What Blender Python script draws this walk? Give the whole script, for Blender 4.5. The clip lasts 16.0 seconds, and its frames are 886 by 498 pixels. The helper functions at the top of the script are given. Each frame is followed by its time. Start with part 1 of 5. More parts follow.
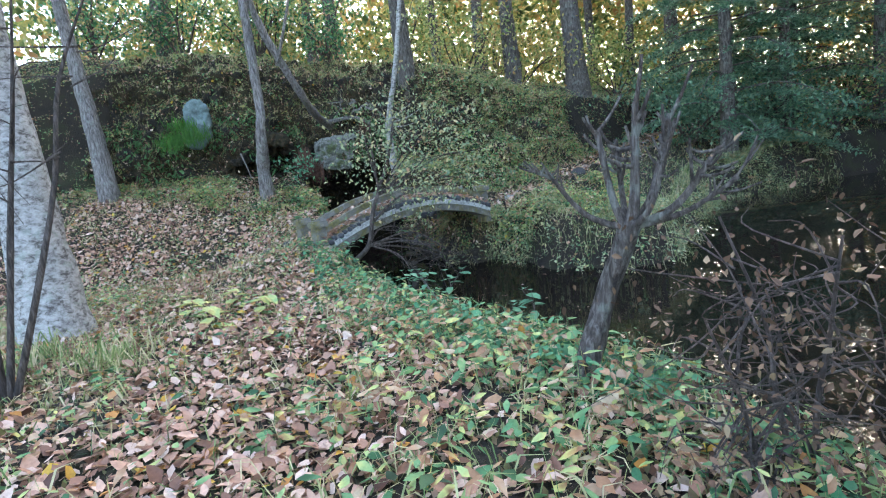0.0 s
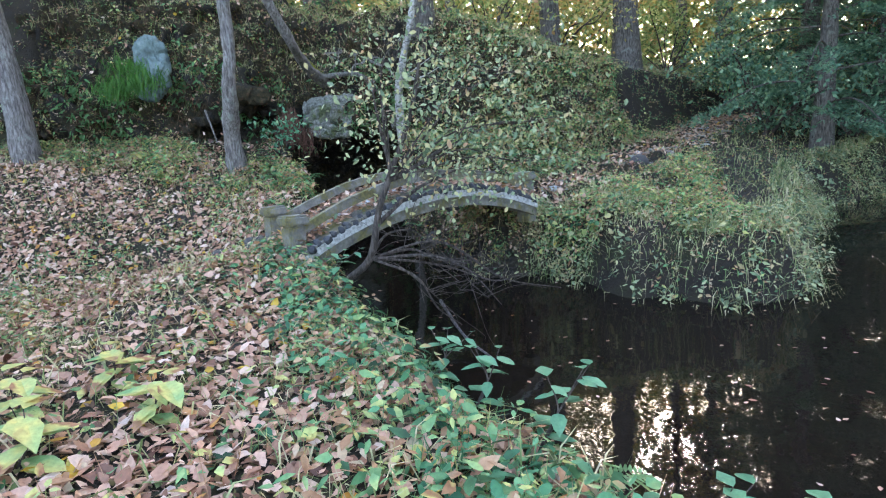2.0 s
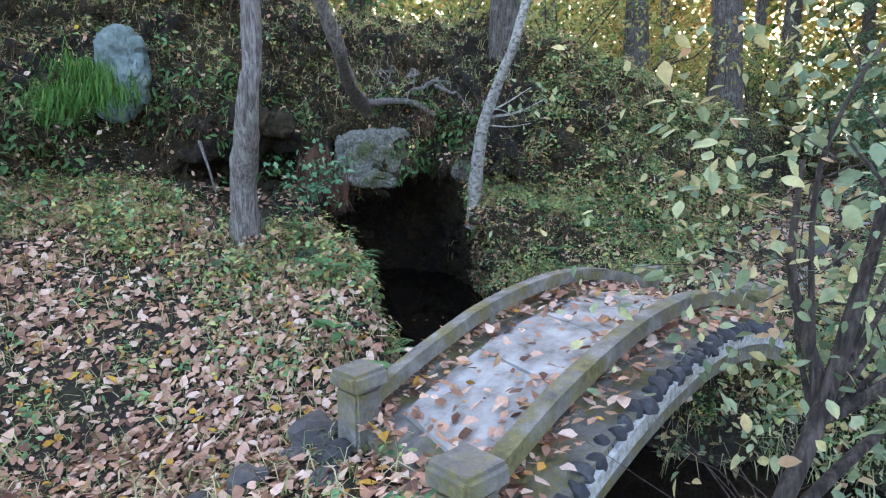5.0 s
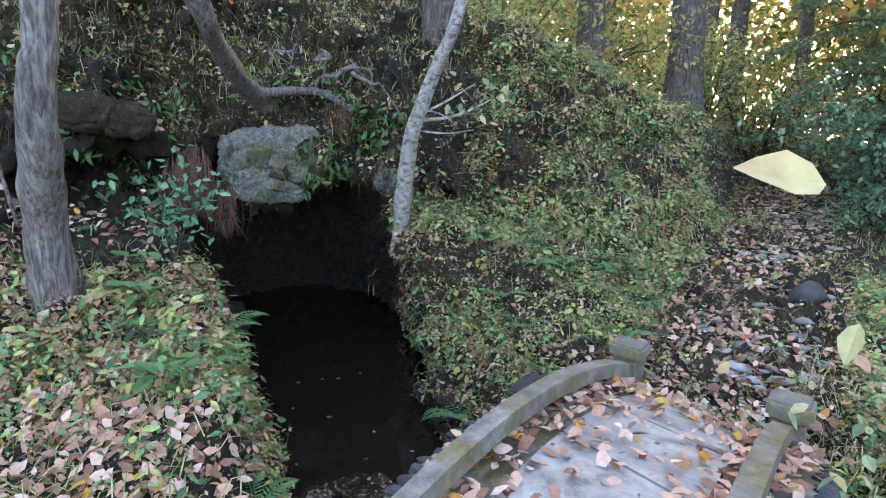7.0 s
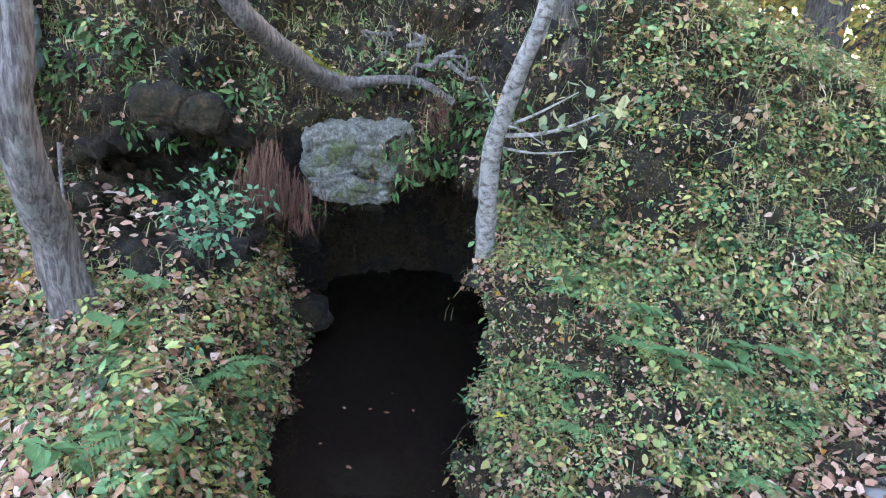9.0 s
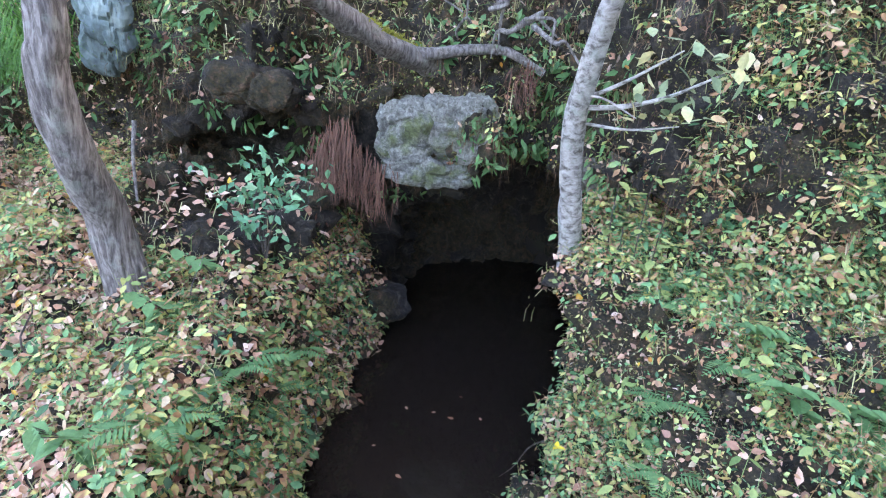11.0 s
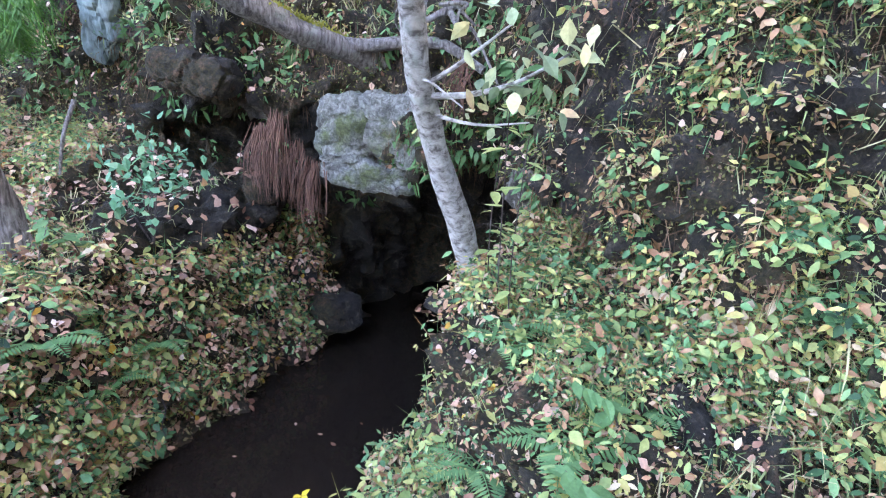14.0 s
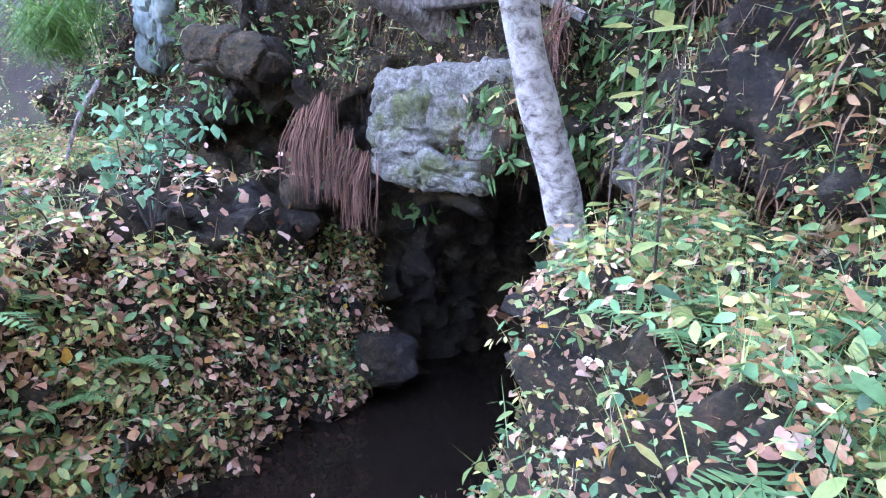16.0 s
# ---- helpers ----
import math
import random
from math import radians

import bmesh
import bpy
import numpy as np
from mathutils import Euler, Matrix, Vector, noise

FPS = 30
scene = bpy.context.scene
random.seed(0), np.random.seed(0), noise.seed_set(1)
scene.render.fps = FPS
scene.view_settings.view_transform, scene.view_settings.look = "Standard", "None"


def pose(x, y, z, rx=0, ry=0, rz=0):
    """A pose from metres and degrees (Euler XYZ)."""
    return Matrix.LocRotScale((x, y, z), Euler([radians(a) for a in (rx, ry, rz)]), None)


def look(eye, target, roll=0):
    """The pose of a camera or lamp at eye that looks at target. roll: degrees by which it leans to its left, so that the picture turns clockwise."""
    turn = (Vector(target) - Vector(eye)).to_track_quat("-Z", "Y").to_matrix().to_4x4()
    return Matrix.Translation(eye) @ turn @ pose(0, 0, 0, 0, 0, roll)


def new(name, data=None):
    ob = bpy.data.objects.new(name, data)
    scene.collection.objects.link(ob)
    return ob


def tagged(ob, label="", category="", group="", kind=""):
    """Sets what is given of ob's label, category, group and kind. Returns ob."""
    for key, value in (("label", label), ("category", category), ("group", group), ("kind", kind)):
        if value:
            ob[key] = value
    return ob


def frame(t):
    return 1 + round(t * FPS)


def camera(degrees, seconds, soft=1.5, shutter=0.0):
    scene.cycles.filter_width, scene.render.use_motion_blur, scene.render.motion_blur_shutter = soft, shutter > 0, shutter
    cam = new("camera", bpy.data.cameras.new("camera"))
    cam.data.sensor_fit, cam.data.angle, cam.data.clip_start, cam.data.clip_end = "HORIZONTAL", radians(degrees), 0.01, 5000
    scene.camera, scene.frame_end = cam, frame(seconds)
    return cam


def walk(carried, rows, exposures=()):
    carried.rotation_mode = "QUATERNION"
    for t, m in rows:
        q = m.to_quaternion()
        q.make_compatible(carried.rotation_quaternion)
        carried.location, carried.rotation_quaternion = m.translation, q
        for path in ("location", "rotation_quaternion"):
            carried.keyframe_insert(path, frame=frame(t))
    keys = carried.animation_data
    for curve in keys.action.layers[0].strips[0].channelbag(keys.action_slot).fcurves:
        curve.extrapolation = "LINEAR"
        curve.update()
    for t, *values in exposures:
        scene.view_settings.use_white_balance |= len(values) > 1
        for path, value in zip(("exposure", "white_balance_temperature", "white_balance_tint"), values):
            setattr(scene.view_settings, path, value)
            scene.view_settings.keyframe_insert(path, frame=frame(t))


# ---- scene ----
cam = camera(78.0, 16.0, soft=1.15)
PATH = [
    (0, (2.46, -1.726, 2.251), (1.943, 0.184, 1.958), -7.0),
    (0.5, (2.22, -1.147, 2.276), (1.76, 0.769, 1.937), -7.5),
    (1, (2.016, -0.579, 2.266), (1.646, 1.352, 1.901), -5.9),
    (1.5, (1.887, -0.172, 2.236), (1.49, 1.747, 1.835), -4.9),
    (2, (1.471, 0.537, 2.274), (0.978, 2.438, 1.897), -3.6),
    (2.5, (1.159, 0.954, 2.338), (0.61, 2.845, 1.988), -2.6),
    (3, (0.759, 1.435, 2.382), (0.186, 3.324, 2.058), -1.3),
    (3.5, (0.289, 1.854, 2.41), (-0.295, 3.742, 2.105), -0.2),
    (4, (-0.128, 2.23, 2.53), (-0.662, 4.136, 2.237), -0.1),
    (4.5, (-0.424, 2.556, 2.576), (-0.882, 4.485, 2.312), -0.3),
    (5, (-0.626, 3.005, 2.668), (-1.002, 4.95, 2.396), -0.2),
    (5.2, (-0.696, 3.198, 2.71), (-1.021, 5.155, 2.45), -0.1),
    (7.3, (-0.771, 4.698, 3.205), (-0.907, 6.655, 2.813), 1.4),
    (7.5, (-0.799, 4.846, 3.322), (-0.978, 6.793, 2.9), 2.1),
    (8, (-0.647, 5.198, 3.415), (-1.042, 7.097, 2.927), 3.4),
    (8.5, (-0.209, 5.507, 3.539), (-0.87, 7.315, 2.994), 4.2),
    (9, (-0.042, 5.743, 3.615), (-0.842, 7.481, 3.033), 4.7),
    (9.5, (0.013, 5.99, 3.643), (-0.916, 7.651, 3.028), 4.9),
    (9.7, (0.033, 6.071, 3.637), (-0.947, 7.695, 3.004), 4.9),
    (11.8, (0.058, 6.533, 3.487), (-1.147, 7.994, 2.845), 2.2),
    (12, (0.093, 6.596, 3.515), (-1.113, 8.061, 2.884), 2.1),
    (12.5, (0.346, 6.766, 3.599), (-0.862, 8.238, 2.988), 1.5),
    (13, (0.766, 6.976, 3.525), (-0.475, 8.443, 2.971), 3.3),
    (13.5, (0.904, 7.288, 3.481), (-0.391, 8.704, 2.918), 6.1),
    (14, (0.859, 7.801, 3.402), (-0.659, 8.954, 2.798), 5.0),
    (14.5, (0.641, 8.005, 3.385), (-0.982, 8.991, 2.755), 4.5),
    (15, (0.343, 7.975, 3.207), (-1.298, 8.994, 2.688), 5.1),
    (15.5, (0.205, 8.18, 2.685), (-1.509, 9.165, 2.384), 4.8),
    (16, (0.143, 8.316, 2.588), (-1.593, 9.272, 2.321), 4.7),
]
EXPOSURES = [(0.0, 3.5, 6500, 10), (3.0, 3.7, 6650, 16), (5.0, 3.6, 6750, 18), (8.0, 4.0, 6850, 21), (9.5, 4.35, 6900, 23), (12.0, 4.75, 6800, 26), (14.5, 4.9, 6750, 31), (16.0, 5.25, 6350, 38)]
walk(cam, [(t, look(eye, target, roll)) for t, eye, target, roll in PATH], EXPOSURES)

# ---- light ----
world = bpy.data.worlds.new("world")
scene.world = world
world.use_nodes = True
wn = world.node_tree
sky = wn.nodes.new("ShaderNodeTexSky")
sky.sky_type = "NISHITA"
sky.sun_disc = False
sky.sun_elevation = radians(31)
sky.sun_rotation = radians(11)
sky.air_density, sky.dust_density, sky.ozone_density = 1.0, 3.0, 1.0
wn.nodes["Background"].inputs["Strength"].default_value = 0.15
wn.links.new(sky.outputs[0], wn.nodes["Background"].inputs["Color"])
sun_data = bpy.data.lights.new("sun", "SUN")
sun_data.energy, sun_data.angle, sun_data.color = 1.5, radians(10), (1.0, 0.95, 0.86)
sun = new("sun", sun_data)
sun.matrix_world = look((0, 0, 30), (-0.165 * 30, -0.839 * 30, 30 - 0.519 * 30))


# ---- materials ----
def mat(name, build, rough=0.85):
    m = bpy.data.materials.new(name)
    m.use_nodes = True
    nt = m.node_tree
    bsdf = nt.nodes["Principled BSDF"]
    bsdf.inputs["Roughness"].default_value = rough
    build(nt, bsdf)
    return m


def ramp(nt, source, stops, mode="LINEAR"):
    r = nt.nodes.new("ShaderNodeValToRGB")
    r.color_ramp.interpolation = mode
    while len(r.color_ramp.elements) < len(stops):
        r.color_ramp.elements.new(0.5)
    for e, (p, c) in zip(r.color_ramp.elements, stops):
        e.position, e.color = p, (*c, 1)
    nt.links.new(source, r.inputs[0])
    return r.outputs[0]


def noise_tex(nt, scale, detail=6, rough=0.6, stretch=None, distort=0.0):
    co = nt.nodes.new("ShaderNodeTexCoord")
    out = co.outputs["Object"]
    if stretch:
        mp = nt.nodes.new("ShaderNodeMapping")
        mp.inputs["Scale"].default_value = stretch
        nt.links.new(out, mp.inputs["Vector"])
        out = mp.outputs[0]
    n = nt.nodes.new("ShaderNodeTexNoise")
    n.inputs["Scale"].default_value, n.inputs["Detail"].default_value = scale, detail
    n.inputs["Roughness"].default_value, n.inputs["Distortion"].default_value = rough, distort
    nt.links.new(out, n.inputs["Vector"])
    return n.outputs["Fac"]


def mix(nt, fac, a, b, blend="MIX"):
    m = nt.nodes.new("ShaderNodeMix")
    m.data_type, m.blend_type = "RGBA", blend
    for sock, v in ((m.inputs[0], fac), (m.inputs[6], a), (m.inputs[7], b)):
        if hasattr(v, "is_linked"):
            nt.links.new(v, sock)
        elif isinstance(v, tuple):
            sock.default_value = (*v, 1)
        else:
            sock.default_value = v
    return m.outputs[2]


def bump(nt, bsdf, height, strength=0.5, dist=0.02):
    b = nt.nodes.new("ShaderNodeBump")
    b.inputs["Strength"].default_value, b.inputs["Distance"].default_value = strength, dist
    nt.links.new(height, b.inputs["Height"])
    nt.links.new(b.outputs[0], bsdf.inputs["Normal"])


def up_face(nt):
    g = nt.nodes.new("ShaderNodeNewGeometry")
    s = nt.nodes.new("ShaderNodeSeparateXYZ")
    nt.links.new(g.outputs["Normal"], s.inputs[0])
    return s.outputs[2]


def soil_build(nt, b):
    c = ramp(nt, noise_tex(nt, 2.2, 8), [(0.3, (0.010, 0.007, 0.005)), (0.5, (0.024, 0.017, 0.011)), (0.6, (0.024, 0.027, 0.009)), (0.8, (0.055, 0.038, 0.026))])
    fine = noise_tex(nt, 38, 8)
    c = mix(nt, 0.6, c, ramp(nt, fine, [(0.3, (0.45, 0.4, 0.36)), (0.7, (1.1, 1.0, 0.9))]), "MULTIPLY")
    nt.links.new(c, b.inputs["Base Color"])
    bump(nt, b, fine, 0.9, 0.03)


def cliff_build(nt, b):
    big = noise_tex(nt, 1.3, 8, 0.65)
    rock = ramp(nt, noise_tex(nt, 9, 8), [(0.3, (0.007, 0.006, 0.005)), (0.55, (0.022, 0.018, 0.015)), (0.68, (0.085, 0.074, 0.062))])
    moss = ramp(nt, noise_tex(nt, 16, 8), [(0.3, (0.008, 0.007, 0.003)), (0.5, (0.036, 0.030, 0.010)), (0.66, (0.085, 0.048, 0.026))])
    c = mix(nt, ramp(nt, big, [(0.44, (0, 0, 0)), (0.54, (1, 1, 1))]), rock, moss)
    c = mix(nt, 0.8, c, ramp(nt, noise_tex(nt, 48, 10, 0.8), [(0.36, (0.25, 0.24, 0.22)), (0.5, (0.9, 0.88, 0.82)), (0.64, (2.2, 2.0, 1.7))]), "MULTIPLY")
    nt.links.new(c, b.inputs["Base Color"])
    bump(nt, b, noise_tex(nt, 14, 12, 0.75), 1.0, 0.11)


def pale_rock_build(nt, b):
    c = ramp(nt, noise_tex(nt, 7, 9, 0.7, None, 0.6), [(0.3, (0.05, 0.05, 0.042)), (0.45, (0.20, 0.20, 0.185)), (0.56, (0.27, 0.275, 0.26)), (0.66, (0.14, 0.15, 0.115))])
    c = mix(nt, ramp(nt, noise_tex(nt, 3.2, 6), [(0.5, (0, 0, 0)), (0.62, (1, 1, 1))]), c, (0.10, 0.12, 0.05))
    c = mix(nt, 0.75, c, ramp(nt, noise_tex(nt, 34, 9, 0.75, None, 0.8), [(0.36, (0.22, 0.22, 0.2)), (0.5, (0.85, 0.86, 0.82)), (0.62, (1.6, 1.6, 1.55))]), "MULTIPLY")
    nt.links.new(c, b.inputs["Base Color"])
    bump(nt, b, noise_tex(nt, 26, 12, 0.8), 1.0, 0.05)


def bark(a, bcol, c, lichen=0.0, ring=False):
    def build(nt, b):
        st = (2.2, 2.2, 3.4) if ring else (6, 6, 1)
        n = noise_tex(nt, 7, 9, 0.7, st, 0.4)
        col = ramp(nt, n, [(0.38, a), (0.5, bcol), (0.62, c)])
        if lichen:
            col = mix(nt, ramp(nt, noise_tex(nt, 9, 5), [(0.56, (0, 0, 0)), (0.64, (lichen, lichen, lichen))]), col, (0.34, 0.38, 0.33))
        nt.links.new(col, b.inputs["Base Color"])
        bump(nt, b, n, 1.0, 0.05)
    return build


def leaf_mat(name, stops, trans=0.35, rough=0.5, patchy_colour=True):
    m = bpy.data.materials.new(name)
    m.use_nodes = True
    nt = m.node_tree
    b = nt.nodes["Principled BSDF"]
    b.inputs["Roughness"].default_value = rough
    b.inputs["Specular IOR Level"].default_value = 0.28
    g = nt.nodes.new("ShaderNodeNewGeometry")
    clump = noise_tex(nt, 3.5, 3, 0.6)
    spread = nt.nodes.new("ShaderNodeMapRange")
    spread.inputs["From Min"].default_value, spread.inputs["From Max"].default_value = 0.3, 0.7
    nt.links.new(clump, spread.inputs["Value"])
    blend = nt.nodes.new("ShaderNodeMix")
    blend.inputs[0].default_value = 0.62 if patchy_colour else 1.0
    nt.links.new(spread.outputs[0], blend.inputs[2])
    nt.links.new(g.outputs["Random Per Island"], blend.inputs[3])
    col = ramp(nt, blend.outputs[0], stops)
    col = mix(nt, 0.55, col, ramp(nt, noise_tex(nt, 60, 4), [(0.3, (0.55, 0.55, 0.55)), (0.7, (1.15, 1.12, 1.05))]), "MULTIPLY")
    nt.links.new(col, b.inputs["Base Color"])
    if trans:
        t = nt.nodes.new("ShaderNodeBsdfTranslucent")
        nt.links.new(col, t.inputs["Color"])
        mx = nt.nodes.new("ShaderNodeMixShader")
        mx.inputs[0].default_value = trans
        out = nt.nodes["Material Output"]
        nt.links.new(b.outputs[0], mx.inputs[1])
        nt.links.new(t.outputs[0], mx.inputs[2])
        nt.links.new(mx.outputs[0], out.inputs[0])
    return m


def concrete_build(nt, b):
    n = noise_tex(nt, 9, 9, 0.7)
    c = ramp(nt, n, [(0.3, (0.06, 0.056, 0.05)), (0.5, (0.15, 0.14, 0.125)), (0.7, (0.27, 0.26, 0.235))])
    moss = ramp(nt, noise_tex(nt, 5, 8, 0.7), [(0.46, (0, 0, 0)), (0.58, (0.85, 0.85, 0.85))])
    c = mix(nt, moss, c, ramp(nt, noise_tex(nt, 40, 4), [(0.3, (0.06, 0.06, 0.02)), (0.7, (0.19, 0.16, 0.05))]))
    nt.links.new(c, b.inputs["Base Color"])
    bump(nt, b, noise_tex(nt, 60, 6), 0.6, 0.008)


def slab_build(nt, b):
    n = noise_tex(nt, 5, 9, 0.7)
    c = ramp(nt, n, [(0.32, (0.09, 0.08, 0.07)), (0.46, (0.25, 0.24, 0.225)), (0.66, (0.40, 0.395, 0.385))])
    nt.links.new(c, b.inputs["Base Color"])
    bump(nt, b, noise_tex(nt, 50, 6), 0.5, 0.006)


def stone_rand(lo, hi, rough=0.7):
    def build(nt, b):
        o = nt.nodes.new("ShaderNodeObjectInfo")
        c = ramp(nt, o.outputs["Random"], [(0.0, lo), (1.0, hi)])
        c = mix(nt, 0.7, c, ramp(nt, noise_tex(nt, 25, 8, 0.7), [(0.3, (0.5, 0.5, 0.5)), (0.7, (1.3, 1.3, 1.28))]), "MULTIPLY")
        nt.links.new(c, b.inputs["Base Color"])
        b.inputs["Roughness"].default_value = rough
        bump(nt, b, noise_tex(nt, 40, 8), 0.6, 0.01)
    return build


def water_build(nt, b):
    b.inputs["Base Color"].default_value = (0.011, 0.008, 0.006, 1)
    b.inputs["Roughness"].default_value = 0.02
    b.inputs["IOR"].default_value = 1.333
    bump(nt, b, noise_tex(nt, 5, 3, 0.5), 0.035, 0.05)


M_SOIL = mat("soil", soil_build, 0.95)
M_CLIFF = mat("mossy_cliff", cliff_build, 0.95)
M_PALE = mat("pale_rock", pale_rock_build, 0.9)
M_WALLROCK = mat("brown_grey_rock", lambda nt, b: (nt.links.new(ramp(nt, noise_tex(nt, 14, 10, 0.75, None, 0.6), [(0.34, (0.03, 0.026, 0.02)), (0.5, (0.09, 0.08, 0.065)), (0.62, (0.26, 0.25, 0.23))]), b.inputs["Base Color"]), bump(nt, b, noise_tex(nt, 30, 10, 0.8), 1.0, 0.05)), 0.92)
M_BLUEROCK = mat("blue_grey_rock", lambda nt, b: nt.links.new(ramp(nt, noise_tex(nt, 5, 8, 0.65), [(0.3, (0.04, 0.055, 0.05)), (0.5, (0.11, 0.15, 0.15)), (0.7, (0.22, 0.275, 0.27))]), b.inputs["Base Color"]), 0.85)
M_BARK = mat("grey_bark", bark((0.07, 0.06, 0.055), (0.17, 0.15, 0.14), (0.30, 0.275, 0.26), 0.35), 0.9)
M_DARKBARK = mat("dark_bark", bark((0.03, 0.025, 0.022), (0.09, 0.075, 0.065), (0.17, 0.15, 0.13), 0.25), 0.9)
M_BIRCH = mat("pale_bark", bark((0.10, 0.09, 0.08), (0.36, 0.34, 0.32), (0.52, 0.50, 0.48), 0.5, True), 0.85)
M_TWIG = mat("twig_bark", bark((0.025, 0.018, 0.015), (0.07, 0.052, 0.044), (0.15, 0.12, 0.105)), 0.85)
M_POLLARD = mat("pollard_bark", bark((0.03, 0.022, 0.018), (0.09, 0.07, 0.06), (0.20, 0.175, 0.155), 0.3), 0.9)
M_CONCRETE = mat("mossy_concrete", concrete_build, 0.92)
M_SLAB = mat("worn_slab", slab_build, 0.9)
M_MORTAR = mat("white_mortar", lambda nt, b: nt.links.new(ramp(nt, noise_tex(nt, 30, 6), [(0.3, (0.16, 0.16, 0.15)), (0.6, (0.46, 0.46, 0.44))]), b.inputs["Base Color"]), 0.9)
M_PEBBLE = mat("black_pebble", stone_rand((0.018, 0.02, 0.026), (0.055, 0.056, 0.062), 0.8))
M_COBBLE = mat("path_cobble", stone_rand((0.17, 0.165, 0.16), (0.36, 0.355, 0.35), 0.8))
M_DARKROCK = mat("dark_rock", stone_rand((0.035, 0.032, 0.033), (0.085, 0.078, 0.075), 0.85))
M_WATER = mat("dark_water", water_build, 0.02)
M_ROOT = mat("hanging_root", lambda nt, b: nt.links.new(ramp(nt, noise_tex(nt, 30, 6, 0.6, (1, 1, 0.1)), [(0.3, (0.05, 0.024, 0.016)), (0.7, (0.19, 0.095, 0.065))]), b.inputs["Base Color"]), 0.95)
L_LITTER = leaf_mat("dead_leaf", patchy_colour=False, trans=0.12, rough=0.45, stops=[(0.0, (0.10, 0.045, 0.03)), (0.2, (0.26, 0.13, 0.085)), (0.45, (0.45, 0.25, 0.17)), (0.7, (0.58, 0.37, 0.275)), (0.9, (0.66, 0.50, 0.41)), (0.97, (0.46, 0.20, 0.04)), (1.0, (0.55, 0.38, 0.05))])
L_GREEN = leaf_mat("green_leaf", [(0.12, (0.018, 0.05, 0.025)), (0.25, (0.055, 0.14, 0.06)), (0.36, (0.13, 0.29, 0.125)), (0.45, (0.24, 0.39, 0.165)), (0.52, (0.42, 0.49, 0.19)), (0.58, (0.58, 0.54, 0.19)), (0.62, (0.32, 0.16, 0.085)), (0.74, (0.45, 0.27, 0.16)), (0.88, (0.56, 0.46, 0.32))], 0.3)
L_IVY = leaf_mat("bank_leaf", [(0.1, (0.02, 0.08, 0.04)), (0.35, (0.055, 0.18, 0.085)), (0.55, (0.11, 0.29, 0.135)), (0.68, (0.28, 0.40, 0.15)), (0.76, (0.45, 0.25, 0.15)), (0.9, (0.5, 0.36, 0.26))], 0.2)
L_DUSTY = leaf_mat("grey_green_leaf", [(0.1, (0.09, 0.14, 0.08)), (0.38, (0.22, 0.29, 0.17)), (0.58, (0.41, 0.46, 0.26)), (0.72, (0.55, 0.50, 0.25)), (0.85, (0.46, 0.29, 0.17))], 0.35)
L_TEAL = leaf_mat("blue_green_leaf", [(0.1, (0.06, 0.18, 0.10)), (0.5, (0.13, 0.32, 0.18)), (0.85, (0.25, 0.43, 0.24))], 0.35)
L_FAR = leaf_mat("far_leaf", [(0.1, (0.05, 0.09, 0.035)), (0.35, (0.14, 0.20, 0.07)), (0.52, (0.28, 0.31, 0.11)), (0.68, (0.44, 0.37, 0.12)), (0.82, (0.44, 0.24, 0.10))], 0.5)
L_YELLOW = leaf_mat("autumn_leaf", [(0.1, (0.16, 0.23, 0.07)), (0.4, (0.36, 0.37, 0.12)), (0.6, (0.50, 0.40, 0.13)), (0.75, (0.50, 0.27, 0.11)), (0.9, (0.2, 0.28, 0.09))], 0.45)
L_YGREEN = leaf_mat("yellow_green_leaf", [(0.1, (0.12, 0.21, 0.07)), (0.45, (0.27, 0.36, 0.13)), (0.65, (0.44, 0.46, 0.17)), (0.85, (0.5, 0.36, 0.14))], 0.42)
L_CONIFER = leaf_mat("conifer_needle", [(0.1, (0.05, 0.12, 0.08)), (0.5, (0.14, 0.27, 0.17)), (0.85, (0.28, 0.40, 0.24))], 0.35)
L_GRASS = leaf_mat("grass_blade", [(0.1, (0.10, 0.17, 0.05)), (0.4, (0.24, 0.31, 0.12)), (0.6, (0.46, 0.44, 0.23)), (0.85, (0.62, 0.53, 0.34))], 0.3)
L_LUSH = leaf_mat("lush_grass_blade", [(0.0, (0.03, 0.10, 0.02)), (0.7, (0.07, 0.19, 0.03)), (1.0, (0.14, 0.25, 0.05))], 0.3)
L_FERN = leaf_mat("fern_leaflet", [(0.0, (0.07, 0.18, 0.07)), (0.7, (0.13, 0.27, 0.11)), (1.0, (0.24, 0.34, 0.13))], 0.35)
L_ROOTLET = leaf_mat("rootlet", [(0.0, (0.04, 0.022, 0.014)), (0.6, (0.13, 0.075, 0.045)), (1.0, (0.26, 0.19, 0.11))], 0.0, 0.8)
L_MOSS = leaf_mat("moss_tip", [(0.15, (0.035, 0.042, 0.012)), (0.5, (0.12, 0.13, 0.035)), (0.85, (0.25, 0.23, 0.08))], 0.1, 0.8)
L_LUSHMOSS = leaf_mat("bright_moss", [(0.0, (0.14, 0.15, 0.02)), (1.0, (0.34, 0.33, 0.06))], 0.2, 0.8)
L_MOULD = leaf_mat("leaf_mould", [(0.0, (0.07, 0.045, 0.03)), (0.2, (0.18, 0.105, 0.07)), (0.4, (0.16, 0.16, 0.055)), (0.55, (0.34, 0.20, 0.14)), (0.72, (0.17, 0.25, 0.09)), (0.85, (0.46, 0.35, 0.22)), (1.0, (0.55, 0.46, 0.36))], 0.15, 0.7)
